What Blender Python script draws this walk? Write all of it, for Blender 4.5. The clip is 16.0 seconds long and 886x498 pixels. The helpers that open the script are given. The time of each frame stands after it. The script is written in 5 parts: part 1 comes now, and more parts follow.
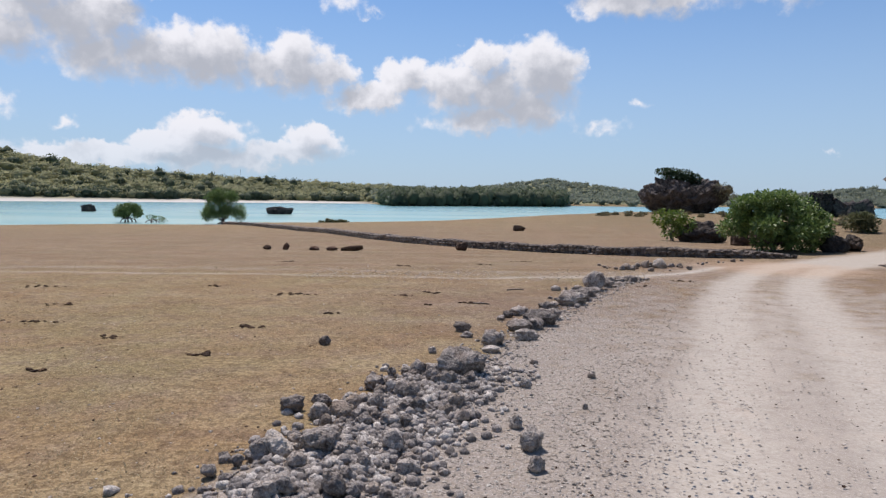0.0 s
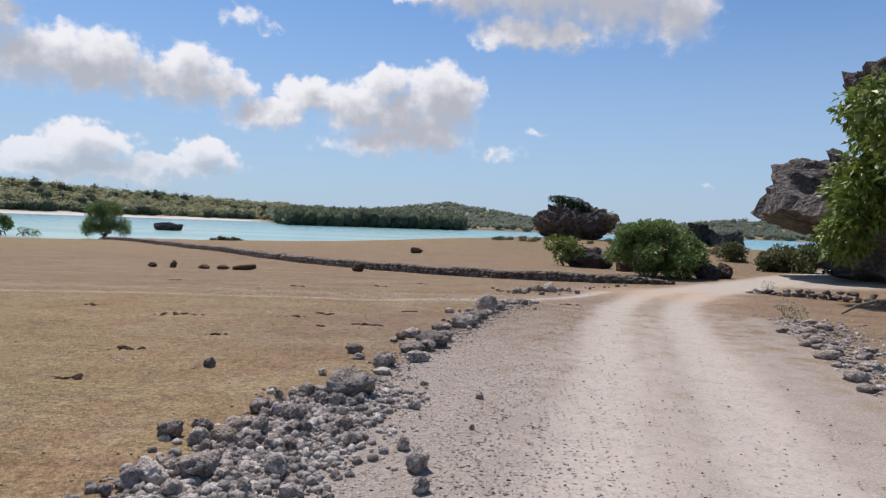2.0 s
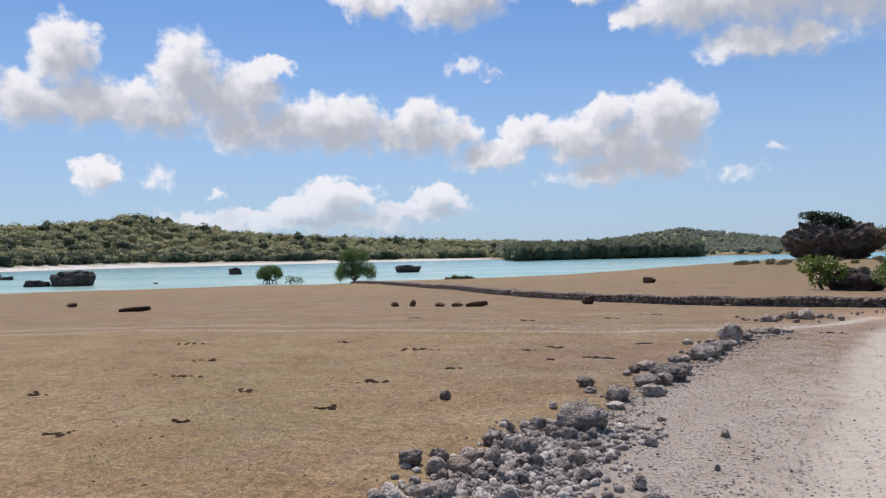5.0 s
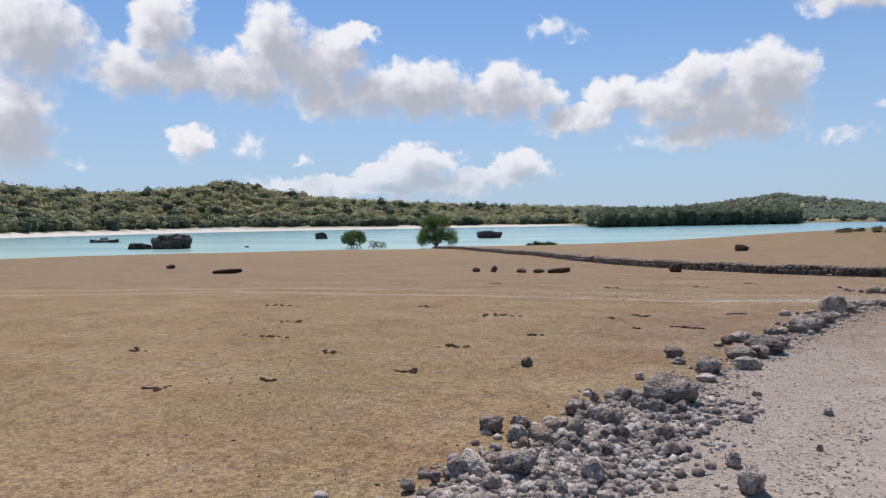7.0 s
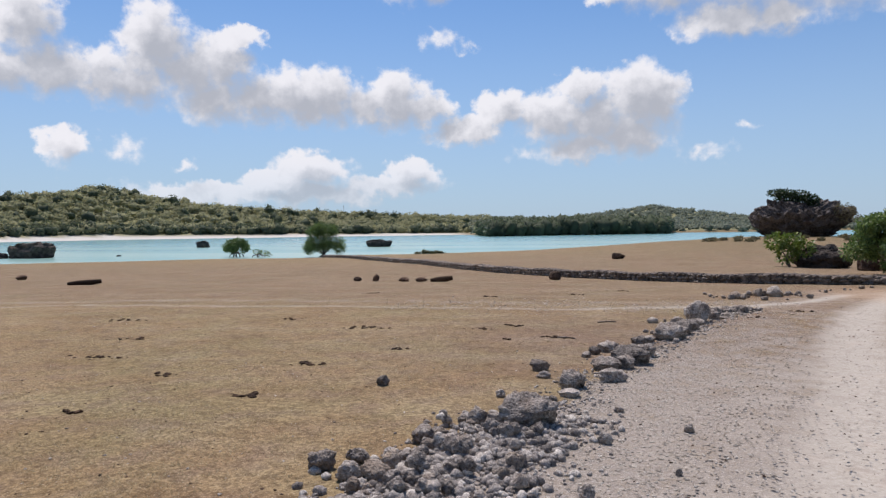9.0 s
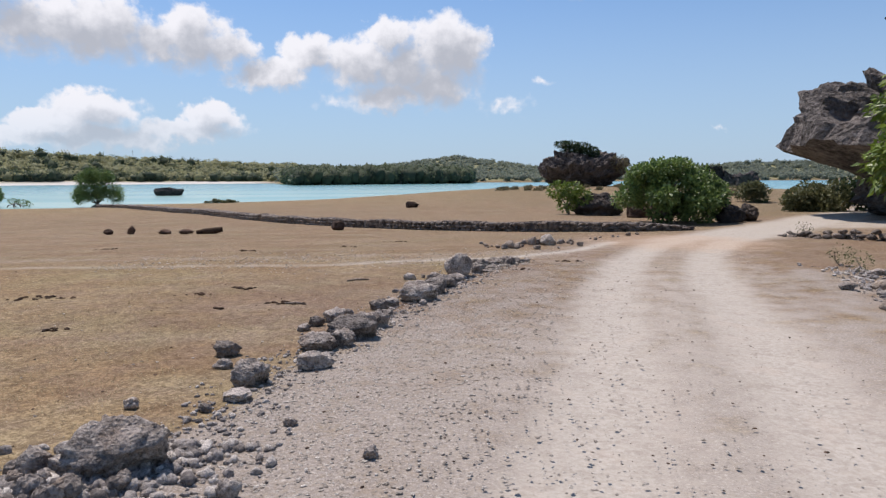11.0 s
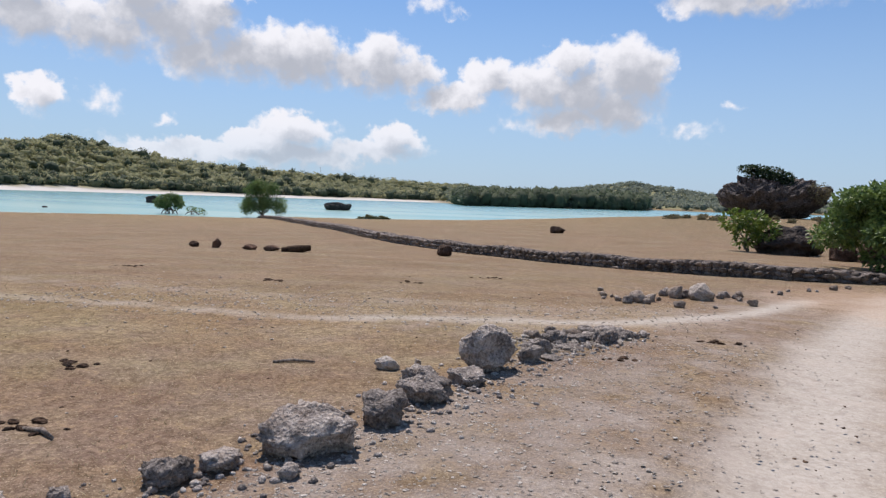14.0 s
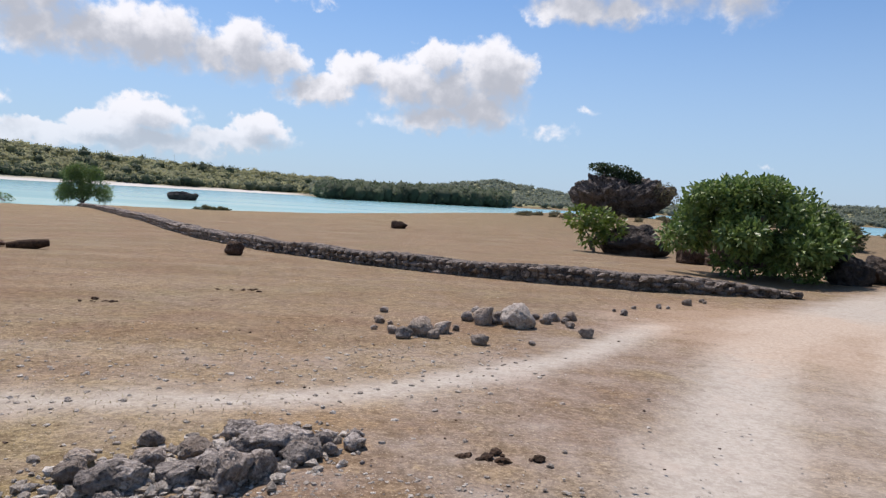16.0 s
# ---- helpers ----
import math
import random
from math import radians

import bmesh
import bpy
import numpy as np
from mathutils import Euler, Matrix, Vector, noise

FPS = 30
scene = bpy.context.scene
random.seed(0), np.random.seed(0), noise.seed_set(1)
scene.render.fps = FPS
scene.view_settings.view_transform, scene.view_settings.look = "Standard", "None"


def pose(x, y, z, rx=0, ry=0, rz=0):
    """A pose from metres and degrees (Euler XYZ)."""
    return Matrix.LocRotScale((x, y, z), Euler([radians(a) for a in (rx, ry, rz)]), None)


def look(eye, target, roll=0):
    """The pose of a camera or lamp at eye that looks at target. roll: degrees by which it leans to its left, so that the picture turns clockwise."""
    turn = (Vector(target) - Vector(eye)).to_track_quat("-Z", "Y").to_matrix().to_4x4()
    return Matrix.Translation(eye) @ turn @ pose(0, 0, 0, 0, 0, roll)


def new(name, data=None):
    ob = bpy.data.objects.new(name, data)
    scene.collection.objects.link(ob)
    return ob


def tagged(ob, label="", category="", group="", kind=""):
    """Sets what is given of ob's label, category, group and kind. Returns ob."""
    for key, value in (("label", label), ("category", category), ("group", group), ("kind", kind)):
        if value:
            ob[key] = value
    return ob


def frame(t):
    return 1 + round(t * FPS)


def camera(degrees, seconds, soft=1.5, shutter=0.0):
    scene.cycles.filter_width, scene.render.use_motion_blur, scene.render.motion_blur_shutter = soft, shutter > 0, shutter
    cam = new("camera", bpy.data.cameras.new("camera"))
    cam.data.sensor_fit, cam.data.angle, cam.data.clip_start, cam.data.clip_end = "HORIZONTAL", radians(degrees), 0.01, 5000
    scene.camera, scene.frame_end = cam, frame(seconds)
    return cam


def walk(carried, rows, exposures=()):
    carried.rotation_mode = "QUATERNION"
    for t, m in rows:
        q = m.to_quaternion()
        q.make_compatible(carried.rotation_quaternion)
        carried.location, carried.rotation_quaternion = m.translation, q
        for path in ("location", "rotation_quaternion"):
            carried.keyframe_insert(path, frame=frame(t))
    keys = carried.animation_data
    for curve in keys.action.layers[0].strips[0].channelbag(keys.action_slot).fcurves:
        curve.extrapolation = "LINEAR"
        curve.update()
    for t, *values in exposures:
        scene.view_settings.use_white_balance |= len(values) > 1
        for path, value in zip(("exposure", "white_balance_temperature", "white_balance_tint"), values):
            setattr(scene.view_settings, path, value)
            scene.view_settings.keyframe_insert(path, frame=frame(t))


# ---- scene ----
cam = camera(65.5, 16.0, 1.3)
PATH = [
    (0, (0.503, 0.434, 1.724), (0.364, 2.424, 1.58), 0.6),
    (0.5, (0.506, 0.44, 1.756), (0.545, 2.439, 1.705), 2.6),
    (1, (0.497, 0.484, 1.733), (0.534, 2.48, 1.623), 2.3),
    (1.5, (0.488, 0.405, 1.756), (0.504, 2.404, 1.683), 3.6),
    (2, (0.559, 0.398, 1.727), (0.713, 2.391, 1.653), 2.2),
    (2.5, (0.562, 0.427, 1.717), (0.676, 2.42, 1.597), 1.4),
    (3, (0.593, 0.406, 1.715), (0.493, 2.402, 1.639), 2.1),
    (3.5, (0.67, 0.373, 1.741), (0.483, 2.363, 1.809), 0.3),
    (4, (0.673, 0.4, 1.724), (0.48, 2.39, 1.786), -1.5),
    (4.5, (0.666, 0.403, 1.713), (0.307, 2.37, 1.736), -1.6),
    (5, (0.616, 0.422, 1.704), (0.117, 2.358, 1.723), -1.2),
    (7.5, (0.57, 0.659, 1.678), (-0.161, 2.518, 1.588), -1.0),
    (8, (0.615, 0.838, 1.659), (-0.02, 2.733, 1.574), -2.4),
    (8.5, (0.672, 1.107, 1.644), (0.219, 3.052, 1.535), 0.6),
    (9, (0.753, 1.382, 1.639), (0.329, 3.336, 1.584), -0.7),
    (9.5, (0.937, 1.807, 1.653), (0.778, 3.8, 1.614), 0.3),
    (10, (1.098, 2.312, 1.618), (1.066, 4.31, 1.534), -0.5),
    (12.5, (2.702, 5.932, 1.435), (2.976, 7.892, 1.148), 2.9),
    (13, (2.924, 6.928, 1.433), (2.807, 8.919, 1.292), 3.9),
    (13.5, (3.122, 7.799, 1.373), (2.95, 9.784, 1.199), 3.5),
    (14, (3.266, 8.764, 1.357), (2.901, 10.725, 1.21), 1.9),
    (14.5, (3.534, 9.794, 1.353), (3.427, 11.788, 1.248), 1.1),
    (15, (3.818, 10.9, 1.284), (3.793, 12.892, 1.111), 3.7),
    (15.5, (4.142, 12.002, 1.248), (4.095, 13.991, 1.038), 3.1),
    (16, (4.473, 12.964, 1.243), (4.492, 14.959, 1.098), 3.3),
]
EXPOSURE = [(0.0, 0.10, 6500, 19), (4.0, 0.04, 6500, 19), (5.0, 0.08, 6500, 19), (10.0, 0.06, 6500, 19), (12.5, 0.28, 6500, 19), (14.0, 0.14, 6500, 19), (16.0, 0.2, 6500, 19)]
walk(cam, [(t, look(eye, target, roll)) for t, eye, target, roll in PATH], EXPOSURE)

# ---- light: tropical noon, sun high ahead and to the west of the track, cumulus sky ----
SUN_AZ, SUN_EL = -27.0, 62.0        # degrees from +y towards +x; height
SUN_DIR = Vector((math.sin(radians(SUN_AZ)) * math.cos(radians(SUN_EL)), math.cos(radians(SUN_AZ)) * math.cos(radians(SUN_EL)), math.sin(radians(SUN_EL))))
sun_data = bpy.data.lights.new("sun", "SUN")
sun_data.energy, sun_data.angle, sun_data.color = 4.2, radians(0.53), (1.0, 0.95, 0.87)
sun = new("sun", sun_data)
sun.matrix_world = look(SUN_DIR * 50, (0, 0, 0))

world = bpy.data.worlds.new("world")
scene.world = world
world.use_nodes = True
WN = world.node_tree.nodes
WL = world.node_tree.links
WN.clear()


def mth(tree, op, a, b=None, c=None, clamp=False):
    n = tree.nodes.new("ShaderNodeMath")
    n.operation, n.use_clamp = op, clamp
    for i, v in enumerate((a, b, c)):
        if v is None:
            continue
        if isinstance(v, (int, float)):
            n.inputs[i].default_value = v
        else:
            tree.links.new(v, n.inputs[i])
    return n.outputs[0]


def vmath(tree, op, a, b=None):
    n = tree.nodes.new("ShaderNodeVectorMath")
    n.operation = op
    for i, v in enumerate((a, b)):
        if v is None:
            continue
        if isinstance(v, (tuple, list)):
            n.inputs[i].default_value = v
        else:
            tree.links.new(v, n.inputs[i])
    return n.outputs["Value"] if op in ("LENGTH", "DOT_PRODUCT", "DISTANCE") else n.outputs["Vector"]


def mixc(tree, fac, a, b, blend="MIX"):
    n = tree.nodes.new("ShaderNodeMix")
    n.data_type, n.blend_type = "RGBA", blend
    for sock, v in ((n.inputs[0], fac), (n.inputs[6], a), (n.inputs[7], b)):
        if isinstance(v, (int, float)):
            sock.default_value = v
        elif isinstance(v, tuple):
            sock.default_value = (*v, 1.0) if len(v) == 3 else v
        else:
            tree.links.new(v, sock)
    return n.outputs[2]


def smooth(tree, v, lo, hi, a=0.0, b=1.0):
    n = tree.nodes.new("ShaderNodeMapRange")
    n.interpolation_type = "SMOOTHSTEP"
    tree.links.new(v, n.inputs[0])
    for i, x in enumerate((lo, hi, a, b)):
        n.inputs[i + 1].default_value = x
    return n.outputs[0]


def fbm(tree, vec, scale, detail=4.0, rough=0.55, dist=0.0, out="Fac"):
    n = tree.nodes.new("ShaderNodeTexNoise")
    if vec is not None:
        tree.links.new(vec, n.inputs["Vector"])
    n.inputs["Scale"].default_value, n.inputs["Detail"].default_value = scale, detail
    n.inputs["Roughness"].default_value, n.inputs["Distortion"].default_value = rough, dist
    return n.outputs[out]


# Lobes of the cumulus banks: bearing, height, half width, half height (degrees).
BANK_WEST = [(-38.3, 11.7, 1.5, 2.1), (-34.6, 14.0, 2.7, 3.3), (-36.2, 11.3, 2.8, 2.1), (-32.2, 12.3, 2.6, 2.8), (-29.5, 12.9, 2.4, 2.4), (-30.5, 10.3, 3.1, 2.1), (-27.1, 10.5, 2.8, 2.1), (-24.6, 10.8, 2.9, 2.1), (-21.6, 10.7, 2.6, 2.6), (-22.9, 9.8, 3.4, 1.4), (-18.5, 10.1, 2.5, 1.6), (-16.0, 10.5, 3.0, 2.4), (-13.3, 9.9, 2.1, 1.4), (-28.5, 15.0, 1.8, 0.9)]
BANK_FAR_WEST = [(-51.6, 13.4, 3.8, 3.5), (-53.2, 6.7, 3.0, 3.3), (-52.5, 8.3, 2.1, 2.4), (-43.0, 15.0, 2.4, 2.6), (-45.1, 11.6, 3.5, 1.9), (-41.5, 11.8, 3.7, 1.9), (-40.8, 6.5, 1.6, 1.5), (-41.1, 5.2, 1.2, 0.7), (-37.2, 6.4, 1.7, 0.8), (-32.6, 5.2, 1.0, 0.4), (-49.8, 4.8, 2.2, 0.6)]
BANK_MIDDLE = [(-7.2, 9.8, 2.1, 1.5), (-11.2, 8.0, 2.3, 1.2), (-9.3, 8.2, 2.1, 1.2), (-0.8, 11.2, 2.1, 1.5), (-3.2, 9.0, 3.3, 1.9), (0.1, 8.7, 3.7, 2.4), (3.6, 10.3, 3.0, 2.7), (5.2, 9.8, 2.0, 2.4), (2.9, 7.6, 3.7, 1.9), (-0.9, 6.6, 3.3, 1.2), (-4.7, 6.3, 2.4, 0.8), (4.2, 6.6, 1.8, 0.9), (8.5, 5.7, 2.0, 0.8), (11.6, 7.7, 0.9, 0.4)]
BANK_HIGH = [(6.0, 18.5, 5.0, 2.1), (11.8, 18.8, 6.5, 3.3), (18.0, 18.3, 6.4, 3.3), (22.6, 16.8, 3.0, 2.6), (10.3, 15.4, 4.2, 1.4), (13.8, 15.4, 2.5, 1.4), (1.8, 18.2, 2.1, 1.2), (16.1, 19.8, 10.3, 2.8), (-1.9, 20.7, 2.8, 1.0)]
PUFFS = [(-13.7, 20.0, 3.7, 2.1), (-11.4, 20.7, 3.3, 2.1), (-15.6, 18.5, 1.8, 0.9), (-20.1, 20.4, 2.6, 1.4), (-22.8, 20.8, 1.3, 0.9), (-12.0, 15.1, 2.1, 0.8), (-12.9, 15.5, 1.2, 0.7), (-10.1, 14.6, 0.9, 0.4)]
LOW_BANK = [(-37.0, 6.2, 1.7, 0.8), (-23.0, 4.9, 3.0, 1.5), (-26.0, 4.2, 2.5, 0.9), (-21.3, 5.1, 2.0, 0.8), (-14.8, 4.8, 2.1, 1.2), (-16.4, 3.7, 4.1, 1.0), (-23.0, 3.1, 6.4, 1.2), (-31.2, 3.1, 4.6, 0.9), (-32.7, 5.2, 0.8, 0.3), (-35.8, 3.1, 2.1, 0.8), (25.2, 3.7, 0.4, 0.3)]
# the same kind of sky all round, behind the walker too
CLOUDS_BEHIND = [(110, 14, 16, 5), (150, 22, 14, 6), (-160, 12, 18, 5), (-115, 20, 15, 6), (70, 9, 10, 3), (-80, 10, 9, 4)]


def cloud_field():
    """Height field of the cumulus in bearing and elevation."""
    g = bpy.data.node_groups.new("cumulus", "ShaderNodeTree")
    g.interface.new_socket("Vector", in_out="INPUT", socket_type="NodeSocketVector")
    g.interface.new_socket("Value", in_out="OUTPUT", socket_type="NodeSocketFloat")
    gi, go = g.nodes.new("NodeGroupInput"), g.nodes.new("NodeGroupOutput")
    acc = None
    for az, el, rx, ry in BANK_WEST + BANK_FAR_WEST + BANK_MIDDLE + BANK_HIGH + PUFFS + LOW_BANK + CLOUDS_BEHIND:
        q = vmath(g, "MULTIPLY", vmath(g, "SUBTRACT", gi.outputs[0], (az, el, 0)), (1 / (rx * 1.2), 1 / (ry * 1.2), 0))
        d = mth(g, "SUBTRACT", 1.0, vmath(g, "LENGTH", q))
        if rx * ry < 2 and (az, el, rx, ry) not in BANK_WEST:
            d = mth(g, "SUBTRACT", mth(g, "MULTIPLY", d, 0.27), 0.03)  # thin wisps
        if acc is None:
            acc = d
        else:
            n = g.nodes.new("ShaderNodeMath")
            n.operation = "SMOOTH_MAX"
            g.links.new(acc, n.inputs[0])
            g.links.new(d, n.inputs[1])
            n.inputs[2].default_value = 0.2
            acc = n.outputs[0]
    g.links.new(acc, go.inputs[0])
    return g


T = world.node_tree
tc = T.nodes.new("ShaderNodeTexCoord")
sep = T.nodes.new("ShaderNodeSeparateXYZ")
WL.new(tc.outputs["Generated"], sep.inputs[0])
az = mth(T, "MULTIPLY", mth(T, "ARCTAN2", sep.outputs[0], sep.outputs[1]), 57.29578)
el = mth(T, "MULTIPLY", mth(T, "ARCSINE", sep.outputs[2]), 57.29578)
comb = T.nodes.new("ShaderNodeCombineXYZ")
WL.new(az, comb.inputs[0])
WL.new(el, comb.inputs[1])
flat = comb.outputs[0]
warp = vmath(T, "MULTIPLY", vmath(T, "SUBTRACT", fbm(T, flat, 0.6, 4, 0.56, out="Color"), (0.5, 0.5, 0.5)), (3.0, 2.4, 0))
bent = vmath(T, "ADD", flat, warp)
grp = cloud_field()


def field_at(vec):
    n = T.nodes.new("ShaderNodeGroup")
    n.node_tree = grp
    WL.new(vec, n.inputs[0])
    return n.outputs[0]


fine = fbm(T, flat, 0.85, 7, 0.55)
here = mth(T, "ADD", field_at(bent), mth(T, "MULTIPLY", mth(T, "SUBTRACT", fine, 0.5), 0.55))
above = field_at(vmath(T, "ADD", bent, (-0.9, 1.5, 0)))
shade = mth(T, "ADD", mth(T, "ADD", mth(T, "MULTIPLY", above, 0.8), mth(T, "MULTIPLY", here, 0.25)), mth(T, "MULTIPLY", mth(T, "SUBTRACT", fine, 0.5), -0.8))
lit = smooth(T, shade, 0.8, -0.1)
edge = mth(T, "ADD", 0.3, mth(T, "MULTIPLY", mth(T, "SUBTRACT", 1.0, lit), 0.45))
cover = smooth(T, mth(T, "DIVIDE", mth(T, "ADD", here, 0.0), edge), 0.0, 1.0)
sky = T.nodes.new("ShaderNodeTexSky")
sky.sky_type, sky.sun_disc = "NISHITA", False
sky.sun_elevation, sky.sun_rotation = radians(SUN_EL), radians(SUN_AZ)
sky.air_density, sky.dust_density, sky.ozone_density = 1.0, 0.4, 2.5
SKY = 0.092
blue = vmath(T, "MULTIPLY", sky.outputs[0], (SKY * 0.68, SKY * 0.96, SKY * 1.14))
haze = smooth(T, el, 22.0, -1.0, 0.0, 0.75)
blue = mixc(T, haze, blue, (0.38, 0.515, 0.66))
cloud = mixc(T, lit, (0.42, 0.46, 0.495), (0.81, 0.845, 0.85))
veil = mixc(T, mth(T, "MULTIPLY", cover, smooth(T, el, 1.0, 7.0, 0.55, 0.97)), blue, cloud)
bg = T.nodes.new("ShaderNodeBackground")
bg.inputs[1].default_value = 1.0
WL.new(veil, bg.inputs[0])
out = T.nodes.new("ShaderNodeOutputWorld")
WL.new(bg.outputs[0], out.inputs[0])


# ---- materials ----
def material(name):
    m = bpy.data.materials.new(name)
    m.use_nodes = True
    t = m.node_tree
    b = t.nodes["Principled BSDF"]
    return m, t, b


def coords(t, kind="Object"):
    return t.nodes.new("ShaderNodeTexCoord").outputs[kind]


def place(t):
    return t.nodes.new("ShaderNodeNewGeometry").outputs["Position"]


def bump(t, b, height, strength=0.4, distance=0.02):
    n = t.nodes.new("ShaderNodeBump")
    n.inputs["Strength"].default_value, n.inputs["Distance"].default_value = strength, distance
    t.links.new(height, n.inputs["Height"])
    t.links.new(n.outputs[0], b.inputs["Normal"])


def attr(t, name):
    n = t.nodes.new("ShaderNodeAttribute")
    n.attribute_name = name
    return n.outputs["Fac"]


def ground_material():
    m, t, b = material("dry_ground")
    p = place(t)
    n1, n2, n3 = fbm(t, p, 0.35, 4), fbm(t, p, 2.2, 5, 0.6), fbm(t, p, 26, 4, 0.7)
    n4 = fbm(t, p, 75, 3, 0.75)
    n5 = fbm(t, p, 8.5, 5, 0.68)
    speck = smooth(t, n3, 0.36, 0.66)
    # dry turf: straw, olive and bare reddish earth
    turf = mixc(t, speck, (0.19, 0.138, 0.078), (0.40, 0.308, 0.178))
    turf = mixc(t, smooth(t, n1, 0.42, 0.62), turf, mixc(t, speck, (0.165, 0.132, 0.069), (0.36, 0.295, 0.163)))
    bare = mixc(t, speck, (0.165, 0.12, 0.092), (0.30, 0.23, 0.176))
    turf = mixc(t, mth(t, "MULTIPLY", smooth(t, n2, 0.45, 0.68), 0.55), turf, bare)
    turf = mixc(t, mth(t, "MULTIPLY", attr(t, "earth"), smooth(t, n2, 0.25, 0.6, 0.45, 1.0)), turf, bare)
    turf = mixc(t, mth(t, "MULTIPLY", smooth(t, n5, 0.52, 0.36), 0.6), turf, (0.12, 0.082, 0.046))
    turf = mixc(t, mth(t, "MULTIPLY", smooth(t, n5, 0.56, 0.7), 0.5), turf, (0.42, 0.33, 0.19))
    n6 = fbm(t, vmath(t, "MULTIPLY", p, (0.5, 0.9, 0.5)), 1.0, 5, 0.6)
    turf = mixc(t, smooth(t, n6, 0.38, 0.64), mixc(t, 1.0, turf, (0.88, 0.83, 0.77), "MULTIPLY"), turf)
    turf = mixc(t, 1.0, turf, mixc(t, smooth(t, fbm(t, p, 0.9, 4, 0.6), 0.36, 0.62), (0.95, 0.87, 0.81), (1.03, 1.02, 0.97)), "MULTIPLY")
    straw = mixc(t, mth(t, "MULTIPLY", smooth(t, n4, 0.56, 0.68), 0.75), turf, (0.52, 0.42, 0.28))
    straw = mixc(t, mth(t, "MULTIPLY", smooth(t, n4, 0.44, 0.32), 0.65), straw, (0.07, 0.046, 0.026))
    scrub = mixc(t, speck, (0.10, 0.075, 0.04), (0.30, 0.225, 0.13))
    col = mixc(t, mth(t, "MULTIPLY", attr(t, "scrub"), smooth(t, n2, 0.35, 0.6)), straw, scrub)
    # crushed coral gravel
    v = t.nodes.new("ShaderNodeTexVoronoi")
    t.links.new(p, v.inputs["Vector"])
    v.inputs["Scale"].default_value = 34
    sepc = t.nodes.new("ShaderNodeSeparateColor")
    t.links.new(v.outputs["Color"], sepc.inputs[0])
    grav = mixc(t, smooth(t, n4, 0.33, 0.68), (0.23, 0.195, 0.162), (0.40, 0.35, 0.30))
    grav = mixc(t, smooth(t, sepc.outputs[0], 0.7, 1.0, 0.0, 0.3), grav, (0.40, 0.345, 0.292))
    grav = mixc(t, smooth(t, n3, 0.44, 0.62), grav, (0.30, 0.25, 0.195))
    n7 = fbm(t, p, 48, 3, 0.7)
    grav = mixc(t, smooth(t, n7, 0.56, 0.66, 0.0, 0.75), grav, (0.54, 0.48, 0.41))
    grav = mixc(t, smooth(t, n7, 0.43, 0.33, 0.0, 0.7), grav, (0.12, 0.098, 0.08))
    ga = mth(t, "ADD", attr(t, "gravel"), mth(t, "MULTIPLY", mth(t, "SUBTRACT", n2, 0.5), 0.9))
    col = mixc(t, smooth(t, ga, 0.25, 0.75), col, grav)
    # pale wheel tracks of coral sand
    sand = mixc(t, smooth(t, n3, 0.3, 0.7), (0.375, 0.33, 0.27), (0.475, 0.43, 0.362))
    sand = mixc(t, mth(t, "MULTIPLY", smooth(t, n2, 0.5, 0.75), 0.5), sand, (0.45, 0.37, 0.295))
    sand = mixc(t, mth(t, "MULTIPLY", smooth(t, n5, 0.5, 0.34), 0.55), sand, (0.31, 0.265, 0.215))
    sand = mixc(t, mth(t, "MULTIPLY", smooth(t, n4, 0.58, 0.7), 0.5), sand, (0.6, 0.55, 0.48))
    ta = mth(t, "ADD", attr(t, "track"), mth(t, "MULTIPLY", mth(t, "SUBTRACT", n2, 0.5), 0.7))
    col = mixc(t, smooth(t, ta, 0.1, 1.05), col, sand)
    ochre = mixc(t, speck, (0.42, 0.285, 0.18), (0.54, 0.395, 0.275))
    oa = mth(t, "ADD", attr(t, "ochre"), mth(t, "MULTIPLY", mth(t, "SUBTRACT", n2, 0.5), 0.8))
    col = mixc(t, smooth(t, oa, 0.3, 0.9, 0, 0.42), col, ochre)
    beach = mixc(t, n2, (0.52, 0.49, 0.43), (0.66, 0.63, 0.57))
    col = mixc(t, attr(t, "beach"), col, beach)
    wood = mixc(t, n2, (0.16, 0.165, 0.075), (0.30, 0.28, 0.15))
    col = mixc(t, attr(t, "far"), col, wood)
    t.links.new(col, b.inputs["Base Color"])
    b.inputs["Roughness"].default_value = 0.95
    b.inputs["Specular IOR Level"].default_value = 0.15
    hgt = mth(t, "ADD", mth(t, "MULTIPLY", n3, 1.0), mth(t, "MULTIPLY", n4, 0.35))
    hgt = mth(t, "ADD", hgt, mth(t, "MULTIPLY", n5, 1.4))
    hgt = mth(t, "MULTIPLY", hgt, mth(t, "SUBTRACT", 1.0, mth(t, "MULTIPLY", smooth(t, ta, 0.1, 0.7), 0.8)))
    bump(t, b, hgt, 0.55, 0.03)
    return m


